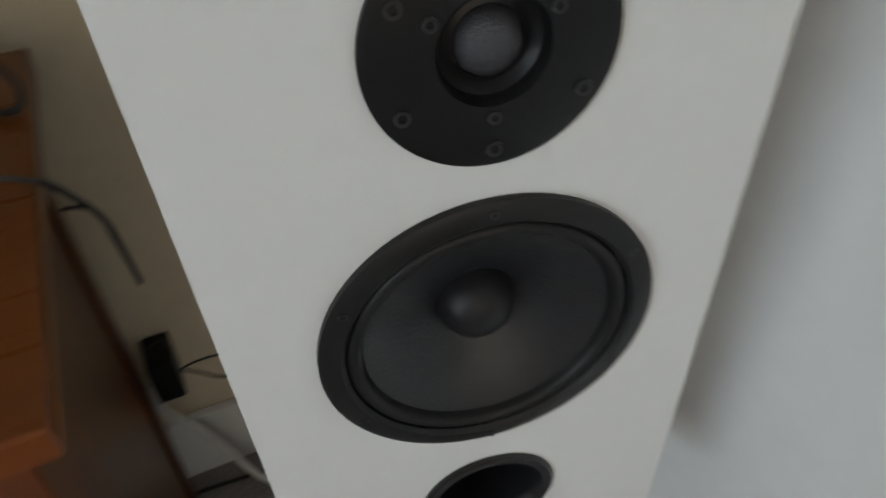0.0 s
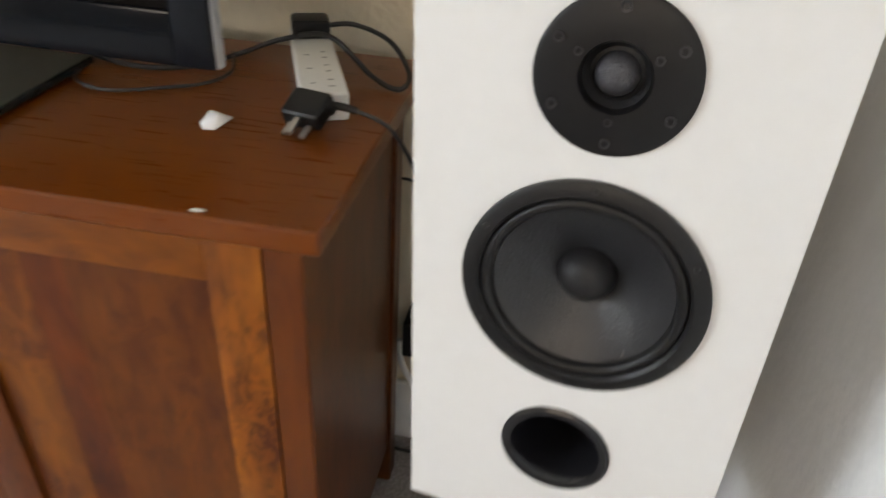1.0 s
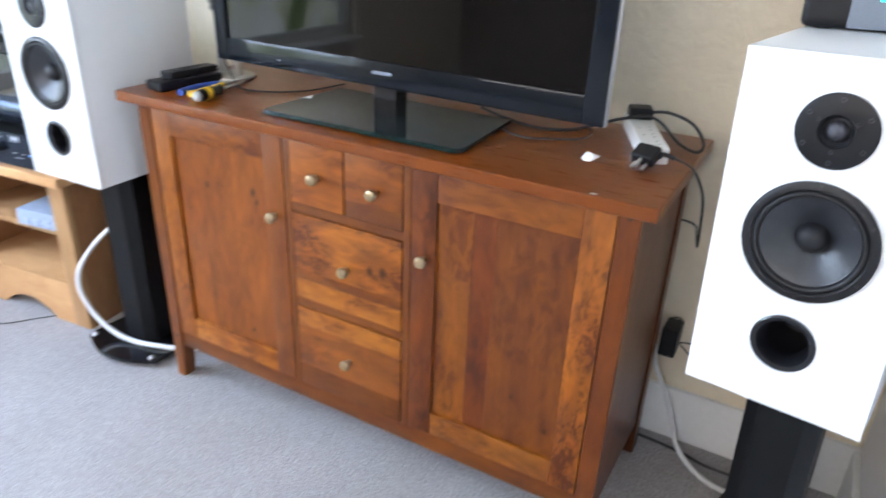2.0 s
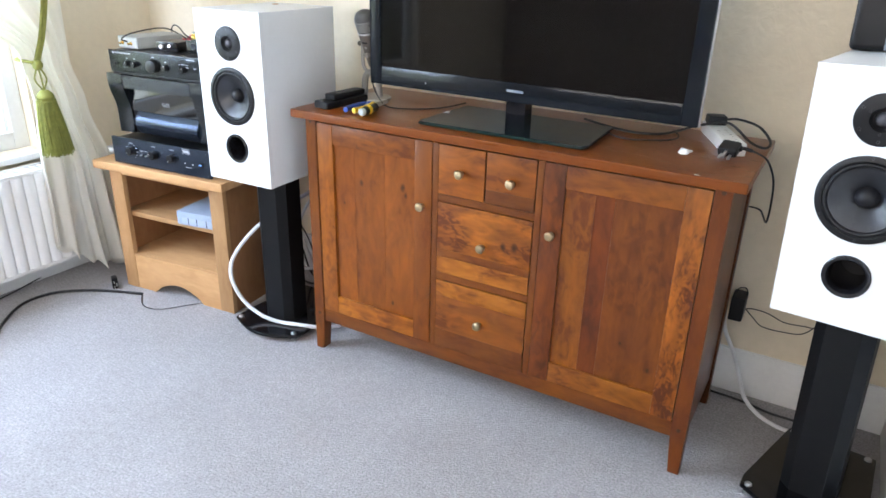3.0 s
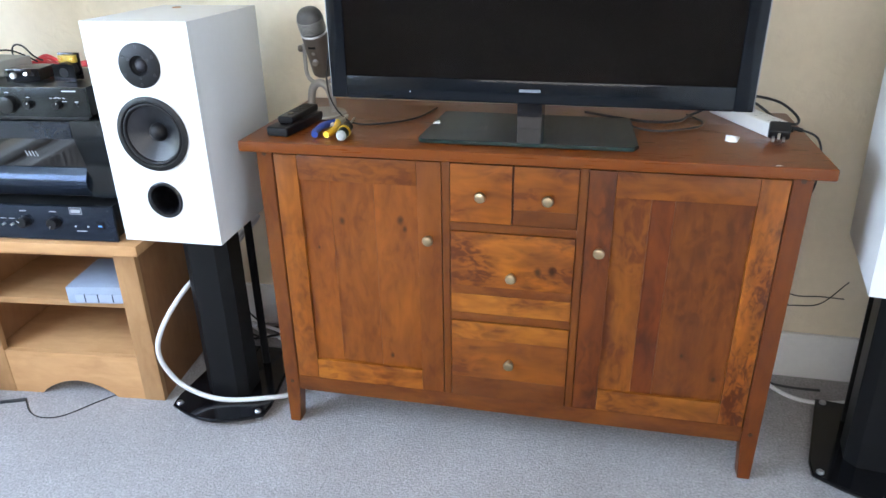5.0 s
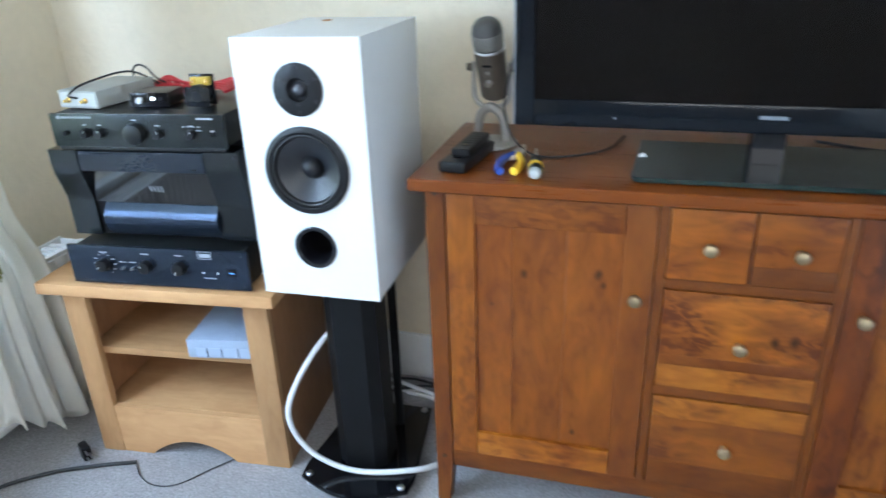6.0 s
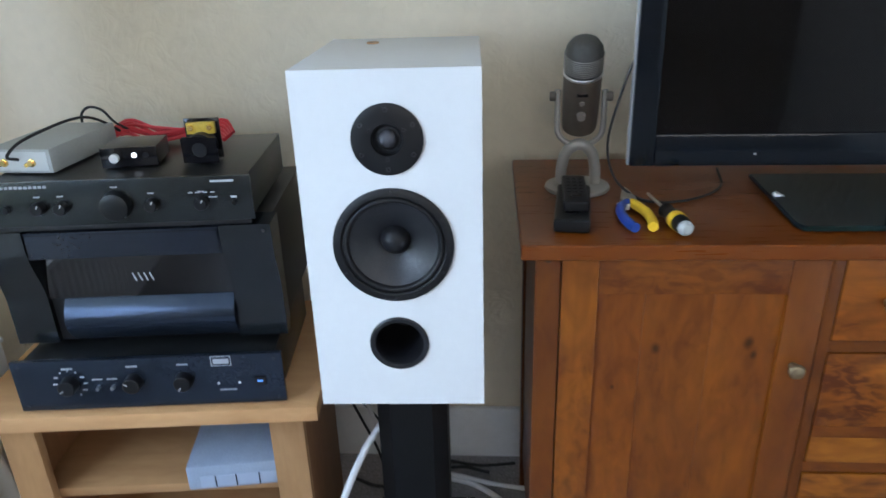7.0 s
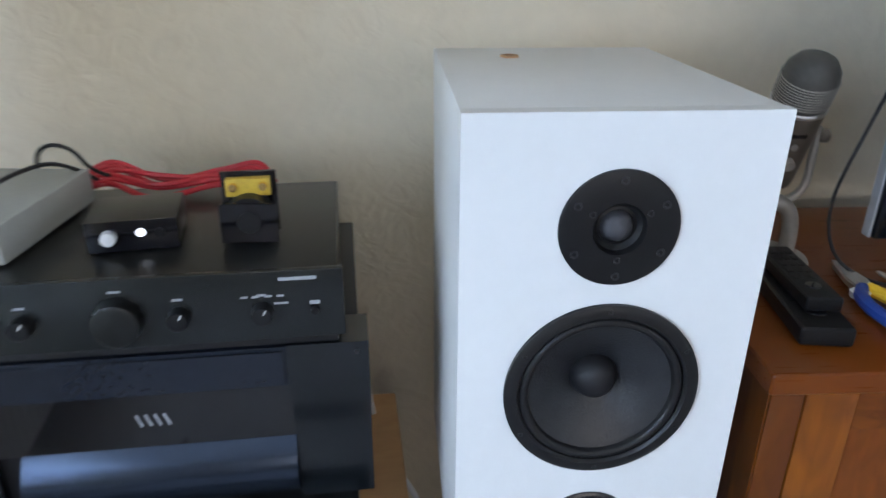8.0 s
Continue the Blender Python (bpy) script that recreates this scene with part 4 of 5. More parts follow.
def integrated_amp():
    s = thing("integrated_amplifier", RACK @ pose(0.032, 0.043, 0.8975), "black slimline hi-fi amplifier with a large volume knob", "amplifier")
    part("faceplate", box(-0.22, 0.22, 0.0, 0.008, 0.010, 0.088, 0.002), AMP_FACE, s, "black brushed faceplate")
    part("case", box(-0.214, 0.214, 0.0082, 0.29, 0.012, 0.086, 0.0015), AMP_BLACK, s)
    part("skirt", box(-0.212, 0.212, 0.002, 0.0079, 0.002, 0.0098, 0.001), BLACK_MATT, s)
    for x in (-0.18, 0.18):
        for y in (0.04, 0.25):
            part("foot", lathe([(0, 0.0), (0.016, 0.0), (0.018, 0.012), (0, 0.012)], "z", 18, (x, y, 0)), BLACK_MATT, s)
    part("power_button", lathe([(0, -0.006), (0.0055, -0.006), (0.006, 0.0), (0, 0.0)], "y", 16, (-0.185, 0, 0.042)), BLACK_PLASTIC, s)
    for x, r, d in ((-0.131, 0.0105, 0.014), (-0.093, 0.0105, 0.014), (0.055, 0.0105, 0.014), (0.137, 0.0105, 0.014)):
        dial(s, x, 0.043, r, d, 0.0, BLACK_PLASTIC, 30)
        mark(s, x, 0.062, 0.010, 0.0022, -0.0004)
    dial(s, -0.003, 0.044, 0.0235, 0.018, 0.0, AMP_BLACK, 0, "volume_knob")
    mark(s, -0.003, 0.0745, 0.012, 0.0022, -0.0004)
    part("small_button", lathe([(0, -0.004), (0.004, -0.004), (0.0045, 0.0), (0, 0.0)], "y", 14, (0.190, 0, 0.042)), BLACK_PLASTIC, s)
    mark(s, 0.190, 0.051, 0.010, 0.004, -0.0004)
    for x in (0.120, 0.131, 0.144, 0.156):
        mark(s, x, 0.0605, 0.007, 0.002, -0.0004)
    mark(s, 0.156, 0.052, 0.014, 0.002, -0.0004)
    part("badge", merge(lathe([(0, -0.0006), (0.0042, -0.0006), (0.0042, 0.0004), (0, 0.0004)], "y", 16, (-0.196, 0, 0.079)), *[box(-0.187 + i * 0.0078, -0.1815 + i * 0.0078, -0.0006, 0.0004, 0.0767, 0.0813) for i in range(10)]), PRINT_DIM, s, "row of plain grey shapes")
    mark(s, 0.174, 0.079, 0.038, 0.0035, -0.0004)


integrated_amp()


def grey_box():
    s = thing("phono_box", pose(-0.835, 0.052, 0.9860, 0, 0, -3), "pale grey plastic box with two gold sockets", "electronics box")
    part("case", box(-0.058, 0.058, 0.0, 0.20, 0.0, 0.042, 0.004), GREY_CASE, s)
    part("end_plate", box(-0.052, 0.052, -0.0012, 0.0006, 0.005, 0.037), shader("light_grey_plate", (0.55, 0.57, 0.55), 0.5), s)
    for x in (-0.026, 0.024):
        part("socket", lathe([(0, -0.016), (0.0035, -0.016), (0.0042, -0.010), (0.0042, -0.004), (0.0068, -0.0035), (0.0068, 0.0), (0, 0.0)], "y", 16, (x, -0.001, 0.019)), BRIGHT_BRASS, s, "gold phono socket")
    part("lead", tube([(0.0, -0.001, 0.024), (-0.004, -0.02, 0.034), (0.0, 0.01, 0.050), (0.014, 0.06, 0.060), (0.030, 0.11, 0.066), (0.040, 0.15, 0.062), (0.048, 0.19, 0.042), (0.05, 0.24, 0.01)], 0.0026, 8), BLACK_CABLE, s, "thin black lead")
    part("lead", tube([(-0.012, 0.206, 0.030), (-0.006, 0.204, 0.058), (0.014, 0.203, 0.070), (0.036, 0.207, 0.062), (0.05, 0.22, 0.035), (0.07, 0.25, 0.01)], 0.0026, 8), BLACK_CABLE, s, "thin black lead")


grey_box()


def small_box():
    s = thing("headphone_amplifier", pose(-0.662, 0.088, 0.9860, 0, 0, 11), "small black metal box with a lit white button", "electronics box")
    part("case", box(-0.046, 0.046, 0.0, 0.085, 0.001, 0.033, 0.002), AMP_BLACK, s)
    part("faceplate", box(-0.046, 0.046, -0.003, -0.0002, 0.0, 0.034, 0.001), BLACK_GLOSS, s)
    part("knob", lathe([(0, -0.008), (0.0075, -0.008), (0.008, 0.0), (0, 0.0)], "y", 20, (-0.023, -0.003, 0.017)), PRINT, s, "white round knob")
    part("light", lathe([(0, -0.0016), (0.0042, -0.0016), (0.0046, 0.0), (0, 0.0)], "y", 14, (0.009, -0.003, 0.020)), WHITE_LED, s, "lit white button")
    part("socket", lathe([(0, -0.002), (0.005, -0.002), (0.005, 0.0), (0, 0.0)], "y", 14, (0.028, -0.003, 0.019)), BLACK_PLASTIC, s)


small_box()


def coil():
    s = thing("transformer", pose(-0.542, 0.100, 0.9860, 0, 0, 7), "small black and yellow wound transformer", "transformer")
    part("front_flange", slab([(-0.030, 0.002), (0.030, 0.0), (0.030, 0.044), (-0.026, 0.047), (-0.030, 0.044)], 0.0, 0.004, 0.001, "xz"), BLACK_GLOSS, s)
    part("winding", lathe([(0, 0.005), (0.024, 0.005), (0.024, 0.036), (0, 0.036)], "y", 30, (0, 0, 0.026)), BLACK_MATT, s)
    part("core", box(-0.024, 0.024, 0.024, 0.0355, 0.046, 0.0655, 0.001), YELLOW_CORE, s, "yellow taped core")
    part("back_flange", box(-0.030, 0.030, 0.036, 0.040, 0.0, 0.071, 0.001), BLACK_GLOSS, s)
    for x in (-0.016, 0.016):
        part("terminal", lathe([(0, -0.004), (0.0045, -0.004), (0.005, 0.0), (0, 0.0)], "y", 12, (x, 0.024, 0.057)), BRIGHT_BRASS, s)
    part("bore", lathe([(0, -0.001), (0.012, -0.001), (0.013, 0.001), (0, 0.001)], "y", 20, (0, 0, 0.024)), BLACK_MATT, s)


coil()

red = thing("red_cable_bundle", pose(-0.670, 0.262, 0.9860, 0, 0, 3), "bundle of red speaker leads lying on the amplifier", "cable")
rng = random.Random(8)
for i in range(6):
    d = 0.012 * i
    part("lead", tube([(-0.13, -0.02 + d, 0.006 + 0.004 * (i % 3)), (-0.09, 0.02 + d * 0.5, 0.012 + 0.004 * i), (-0.02, -0.02 + d + rng.uniform(-.01, .01), 0.006 + 0.005 * (i % 4)), (0.05, 0.01 + d * 0.7, 0.010 + 0.004 * (i % 3)), (0.10, -0.02 + d, 0.014 + 0.003 * i), (0.125, -0.05 + d, 0.012)], 0.0038, 8), RED_CABLE, red)


def flat_case(m):
    s = thing("disc_case", m, "flat blue-grey plastic case lying on the shelf", "case")
    part("body", box(-0.095, 0.085, 0.0, 0.20, 0.0, 0.056, 0.005), BLUE_COVER, s)
    part("front_label", box(-0.070, 0.078, -0.001, 0.0005, 0.006, 0.032), shader("pale_blue_panel", (0.34, 0.40, 0.50), 0.5), s)
    for x in (-0.04, 0.0, 0.045):
        part("rib", box(x - 0.001, x + 0.001, -0.0022, -0.0008, 0.006, 0.032), AMP_CURVE, s)


flat_case(RACK @ pose(0.140, 0.048, 0.3385, 0, 0, 4))

# ---------------------------------------------------------------- television
def television():
    s = thing("television", pose(0.702, 0.142, 0.88, 0, 0, -1.1), "large black flat television on a dark glass plinth", "television")
    w, z0, z1 = 0.507, 0.0775, 0.705
    sx, sz0, sz1 = w - 0.042, z0 + 0.056, z1 - 0.042
    bars = merge(box(-w, -sx, 0, 0.022, z0, z1, 0.004), box(sx, w, 0, 0.022, z0, z1, 0.004), box(-sx, sx, 0, 0.022, z0, sz0, 0.004), box(-sx, sx, 0, 0.022, sz1, z1, 0.004))
    part("bezel", bars, TV_BEZEL, s, "glossy blue-black bezel")
    part("screen", box(-sx - 0.002, sx + 0.002, 0.006, 0.021, sz0 - 0.002, sz1 + 0.002), SCREEN, s, "dark screen, switched off")
    for x in (-w - 0.003, w):
        part("rim", box(x, x + 0.003, 0.006, 0.021, z0, z1, 0.001), TV_SIDE, s, "pale silver edge")
    part("back_cover", box(-w + 0.06, w - 0.06, 0.0225, 0.085, z0 + 0.04, z1 - 0.05, 0.02), BLACK_PLASTIC, s)
    mark(s, 0.0, z0 + 0.032, 0.052, 0.007, -0.0002, GREY_PANEL, "badge")
    part("light", box(-0.30, -0.297, -0.001, 0.001, z0 + 0.02, z0 + 0.023), PRINT, s)
    neck = slab([(-0.030, 0.012), (0.030, 0.012), (0.034, 0.05), (-0.034, 0.05)], 0.0135, 0.09)
    part("neck", neck, BLACK_GLOSS, s, "black neck")
    part("plinth", slab([(-0.246, -0.117), (0.25, -0.105), (0.262, -0.085), (0.245, 0.165), (-0.245, 0.165), (-0.254, -0.10)], 0.0035, 0.0130, 0.0015), TV_BASE, s, "dark tinted glass plinth")
    part("plinth_edge", slab([(-0.2465, -0.1178), (0.2505, -0.1058), (0.2515, -0.1035), (-0.2455, -0.1155)], 0.0040, 0.0125), GLASS_EDGE, s, "green glass front edge")
    for x in (-0.2, 0.2):
        for y in (-0.08, 0.13):
            part("pad", lathe([(0, 0.0), (0.012, 0.0), (0.012, 0.0035), (0, 0.0035)], "z", 14, (x, y, 0)), BLACK_MATT, s)
    part("connector", merge(box(-0.502, -0.470, 0.045, 0.065, 0.285, 0.330, 0.006), box(-0.498, -0.486, 0.048, 0.062, 0.255, 0.284, 0.004)), BLACK_PLASTIC, s, "black plug behind the edge")


television()


# ---------------------------------------------------------------- things on the sideboard
def microphone():
    s = thing("desk_microphone", pose(0.122, 0.268, 0.88, 0, 0, -4), "grey metal desktop microphone on a round base", "microphone")
    part("base", lathe([(0, 0.0), (0.060, 0.0), (0.0625, 0.003), (0.061, 0.008), (0.045, 0.0125), (0.0, 0.014)], "z", 48), MIC_SILVER, s, "round satin base")
    # arch of the stand and the yoke that holds the body
    part("arch", tube([(-0.032, -0.004, 0.012), (-0.031, -0.006, 0.045), (-0.022, -0.008, 0.076), (0.0, -0.009, 0.090), (0.022, -0.008, 0.076), (0.031, -0.006, 0.045), (0.032, -0.004, 0.012)], 0.0108, 12), MIC_SILVER, s)
    part("yoke", tube([(-0.0425, 0, 0.190), (-0.0425, 0, 0.15), (-0.041, 0, 0.112), (-0.026, -0.004, 0.094), (0.0, -0.006, 0.088), (0.026, -0.004, 0.094), (0.041, 0, 0.112), (0.0425, 0, 0.15), (0.0425, 0, 0.190)], 0.0055, 10), MIC_SILVER, s)
    body = part("body", lathe([(0, 0.106), (0.028, 0.106), (0.032, 0.110), (0.033, 0.120), (0.0345, 0.225), (0.0345, 0.229), (0.033, 0.232), (0, 0.232)], "z", 40), MIC_GREY, s, "gunmetal body")
    part("ring", lathe([(0.0335, 0.226), (0.0355, 0.228), (0.0355, 0.231), (0.0335, 0.233)], "z", 40), STEEL, body)
    part("mesh_head", lathe([(0.0335, 0.232), (0.0345, 0.240), (0.0345, 0.265), (0.0315, 0.280), (0.024, 0.291), (0.012, 0.297), (0, 0.298)], "z", 40), MIC_MESH, body, "domed wire mesh head")
    for i in range(9):
        part("wire", lathe([(0.0342, 0.2385 + i * 0.0036), (0.0352, 0.2394 + i * 0.0036), (0.0342, 0.2403 + i * 0.0036)], "z", 32), MIC_SILVER, body)
    for sgn in (-1, 1):
        part("pivot_knob", lathe([(0, 0), (0.008, 0.0), (0.009, 0.003), (0.009, 0.010), (0.007, 0.012), (0, 0.012)], "x", 20, (0.0455 if sgn > 0 else -0.0575, 0, 0.178)), MIC_GREY, s, "round clamp knob")
    part("badge", box(-0.010, 0.010, -0.0345, -0.031, 0.199, 0.205, 0.001), BLACK_PLASTIC, body)
    part("mute_button", lathe([(0, -0.036), (0.0045, -0.036), (0.005, -0.030), (0, -0.030)], "y", 16, (0, 0, 0.185)), MIC_SILVER, body)
    part("volume_knob", lathe([(0, -0.043), (0.0075, -0.043), (0.008, -0.030), (0, -0.030)], "y", 20, (0, 0, 0.160)), MIC_SILVER, body)
    body.matrix_basis = pose(0, 0, 0.178) @ pose(0, 0, 0, 24) @ pose(0, 0, -0.178)


microphone()


def remote(m, w, l, h, label, rows):
    s = thing("remote_control", m, label, "remote control", "remote controls")
    part("case", box(-w / 2, w / 2, 0, l, 0, h, min(w, h) * 0.28, 3), BLACK_PLASTIC, s)
    for r in range(rows):
        for c in (-1, 0, 1):
            part("button", box(c * w * 0.25 - w * 0.08, c * w * 0.25 + w * 0.08, l * 0.34 + r * l * 0.6 / rows, l * 0.34 + (r + 0.5) * l * 0.6 / rows, h - 0.0005, h + 0.0012), BLACK_MATT, s)
    part("disc", lathe([(0, 0.0015), (w * 0.2, 0.001), (w * 0.22, 0.0), (0, 0.0)], "z", 18, (0, l * 0.22, h)), BLACK_GLOSS, s)


remote(pose(0.087, 0.032, 0.8802, 0, 0, -7), 0.060, 0.19, 0.024, "thick black plastic remote control lying on the wood", 5)
remote(pose(0.097, 0.066, 0.9055, 0, 0, -4), 0.042, 0.15, 0.018, "slim black remote control stacked on another", 5)


def pliers():
    s = thing("pliers", pose(0.200, 0.128, 0.8825, 0, 0, -3), "pliers with blue and yellow rubber grips", "pliers")
    part("jaw", slab([(-0.012, 0.02), (0.012, 0.02), (0.014, 0.045), (0.006, 0.09), (0.0, 0.105), (-0.006, 0.09), (-0.014, 0.045)], 0.003, 0.013, 0.002), STEEL, s, "steel jaws")
    part("pivot", lathe([(0, 0.016), (0.006, 0.015), (0.007, 0.012), (0, 0.012)], "z", 14, (0, 0.03, 0)), STEEL, s)
    part("grip", tube([(-0.004, 0.022, 0.009), (-0.017, 0.0, 0.009), (-0.021, -0.035, 0.009), (-0.014, -0.08, 0.009), (-0.006, -0.10, 0.009)], 0.0085, 10), BLUE_GRIP, s, "blue rubber grip")
    part("grip", tube([(0.004, 0.022, 0.009), (0.013, 0.0, 0.009), (0.022, -0.03, 0.009), (0.025, -0.07, 0.009), (0.022, -0.095, 0.009)], 0.0085, 10), YELLOW_GRIP, s, "yellow rubber grip")
    part("grip_tip", lathe([(0, 0), (0.011, 0.002), (0.012, 0.010), (0, 0.017)], "z", 14, (-0.012, 0.012, 0.0)), WHITE_PLASTIC, s)


pliers()


def screwdriver():
    s = thing("screwdriver", pose(0.264, 0.008, 0.8965, 0, 0, 8), "black screwdriver with a yellow band and grey end", "screwdriver")
    part("handle", lathe([(0, 0.006), (0.0125, 0.008), (0.0145, 0.02), (0.0150, 0.05), (0.012, 0.068), (0.0105, 0.080), (0.013, 0.090), (0.006, 0.100), (0, 0.1)], "y", 16), BLACK_MATT, s)
    part("band", lathe([(0.0150, 0.030), (0.0156, 0.032), (0.0156, 0.046), (0.0150, 0.048)], "y", 16), YELLOW_GRIP, s, "yellow band")
    part("end_cap", lathe([(0, -0.004), (0.008, -0.003), (0.0125, 0.003), (0.0125, 0.008), (0, 0.008)], "y", 16), GREY_CASE, s, "pale grey end cap")
    part("blade", lathe([(0, 0.100), (0.003, 0.100), (0.003, 0.175), (0.002, 0.18), (0, 0.18)], "y", 10), STEEL, s, "steel blade")


screwdriver()


def uk_plug(parent, m, prongs=True):
    p = part("plug", moved(merge(box(-0.024, 0.024, -0.020, 0.022, 0.0, 0.024, 0.007, 3), box(-0.006, 0.030, 0.002, 0.014, 0.006, 0.018, 0.004)), m), BLACK_PLASTIC, parent, "black mains plug")
    if prongs:
        for x, l in ((-0.011, 0.018), (0.011, 0.018), (0.0, 0.023)):
            part("prong", moved(box(x - 0.0032, x + 0.0032, -0.020 - l, -0.0199, 0.006 if x else 0.014, 0.010 if x else 0.020, 0.0006), m), STEEL, p, "bright metal prong")
    return p


SLOT_GREY = shader("shadowed_slot", (0.22, 0.21, 0.20), 0.6)
strip = thing("power_strip", pose(1.243, 0.342, 0.880, 0, 0, 23.5), "white plastic mains extension with a black plug", "power strip")
part("body", box(-0.0275, 0.0275, -0.135, 0.135, 0.0, 0.034, 0.005, 3), WHITE_PLASTIC, strip)
for y in (-0.100, -0.048, 0.004):
    for x, yy in ((-0.012, 0.0), (0.010, 0.011), (0.010, -0.011)):
        part("slot", box(x - 0.0032, x + 0.0032, y + yy - 0.0012, y + yy + 0.0012, 0.0336, 0.0343), SLOT_GREY, strip)
plug_ = part("plug", merge(box(-0.026, 0.026, 0.066, 0.112, 0.0345, 0.060, 0.007, 3)), BLACK_PLASTIC, strip, "black mains plug")
part("flex", tube([(0.02, 0.088, 0.048), (0.06, 0.075, 0.052), (0.10, 0.02, 0.045), (0.116, -0.035, 0.02), (0.10, -0.055, 0.006), (0.07, -0.02, 0.012), (0.02, 0.03, 0.050), (-0.04, 0.085, 0.03), (-0.10, 0.10, 0.006), (-0.16, 0.055, 0.005), (-0.23, 0.06, 0.005), (-0.30, 0.12, 0.006), (-0.36, 0.20, 0.006)], 0.0035, 10), BLACK_CABLE, strip, "thick black flex")

loose = thing("mains_lead", pose(1.287, 0.193, 0.8805), "black mains plug with silver prongs and trailing flex", "mains lead")
uk_plug(loose, pose(0, 0, 0.014, 0, 0, -12) @ pose(0, 0, 0, 24, 0, 0))
part("strain_relief", tube([(0.022, 0.008, 0.028), (0.036, 0.009, 0.027), (0.052, 0.010, 0.0235)], 0.0046, 10), BLACK_MATT, loose, "tapered rubber strain relief")
part("flex", tube([(0.025, 0.008, 0.028), (0.05, 0.010, 0.024), (0.085, 0.012, 0.010), (0.103, 0.02, -0.018), (0.114, 0.04, -0.06), (0.118, 0.05, -0.12), (0.116, 0.08, -0.165), (0.110, 0.13, -0.195), (0.095, 0.21, -0.205), (0.078, 0.285, -0.212), (0.045, 0.318, -0.218), (-0.02, 0.322, -0.225)], 0.0026, 8), BLACK_CABLE, loose, "thin black flex")

scrap = bmesh.new()
pts = [(-0.021, 0.016, 0.012), (0.021, 0.014, 0.009), (0.015, -0.022, 0.002), (-0.003, -0.026, 0.001), (-0.019, -0.012, 0.001), (0.004, 0.002, 0.014)]
vs = [scrap.verts.new(p) for p in pts]
for f in ((0, 5, 1), (1, 5, 2), (2, 5, 3), (3, 5, 4), (4, 5, 0)):
    scrap.faces.new([vs[i] for i in f])
ob = finish("paper_scrap", scrap, PAPER, 0.2)
ob.modifiers.new("sheet", "SOLIDIFY").thickness = 0.0008
ob.matrix_world = pose(1.182, 0.172, 0.8812, 0, 0, -12) @ Matrix.Scale(0.78, 4)
tagged(ob, "crumpled scrap of white paper on the sideboard", "paper")

chip = lathe([(0, 0.0004), (0.010, 0.0003), (0.011, 0.0), (0, 0.0)], "z", 12)
for v in chip.verts:
    v.co.y *= 0.4
    v.co.x *= 1 + 0.2 * math.sin(9 * v.co.y * 300)
ob = finish("wood_chip", chip, PAPER)
ob.matrix_world = pose(1.250, -0.008, 0.8801, 0, 0, 4) @ Matrix.Scale(0.7, 4)
tagged(ob, "small pale sliver on the sideboard edge", "chip")

tag = bmesh.new()
tag.faces.new([tag.verts.new(p) for p in ((0, 0, 0), (0.019, 0.004, 0), (0.012, 0.025, 0.003), (0.003, 0.02, 0.001))])
ob = finish("paper_tag", tag, PAPER, 0.2)
ob.modifiers.new("sheet", "SOLIDIFY").thickness = 0.0006
ob.matrix_world = pose(0.456, 0.168, 0.8938, 0, 0, 0)
tagged(ob, "small torn white paper tag on the glass plinth", "paper")

lead = finish("microphone_cable", tube([(0.205, 0.200, 1.145), (0.185, 0.195, 1.09), (0.165, 0.20, 1.0), (0.172, 0.20, 0.94), (0.20, 0.195, 0.90), (0.245, 0.175, 0.884), (0.32, 0.19, 0.8835), (0.39, 0.26, 0.8835), (0.42, 0.38, 0.8835)], 0.0023, 8), BLACK_CABLE)
tagged(lead, "thin black cable drooping from the television edge", "cable")
lead = finish("television_cable", tube([(0.94, 0.30, 0.886), (0.965, 0.24, 0.8845), (1.02, 0.22, 0.884), (1.08, 0.25, 0.884), (1.12, 0.28, 0.8845), (1.13, 0.33, 0.885), (1.10, 0.40, 0.885)], 0.0023, 8), BLACK_CABLE)
tagged(lead, "black cable lying on the sideboard top", "cable")


# ---------------------------------------------------------------- device on the loudspeaker
def router():
    s = thing("broadband_router", pose(1.618, 0.200, 1.1685, 0, -1.72, -2), "black plastic hub with grey centre panel and cyan light", "router")
    part("case", box(-0.125, 0.125, 0.0, 0.10, 0.0, 0.13, 0.016, 4), BLACK_PLASTIC, s)
    part("front_panel", box(-0.055, 0.055, -0.002, 0.001, 0.003, 0.122, 0.001), GREY_PANEL, s, "slate grey centre panel")
    part("light_bar", box(-0.016, 0.024, -0.0032, -0.0018, 0.046, 0.0495, 0.0005), CYAN_LED, s, "cyan light bar")
    part("light_mark", box(-0.002, 0.012, -0.0032, -0.0018, 0.068, 0.078, 0.0005), CYAN_LED, s, "cyan lit mark")
    for x in (-0.09, 0.09):
        part("foot", box(x - 0.012, x + 0.012, 0.01, 0.09, -0.001, 0.004), BLACK_MATT, s)


router()


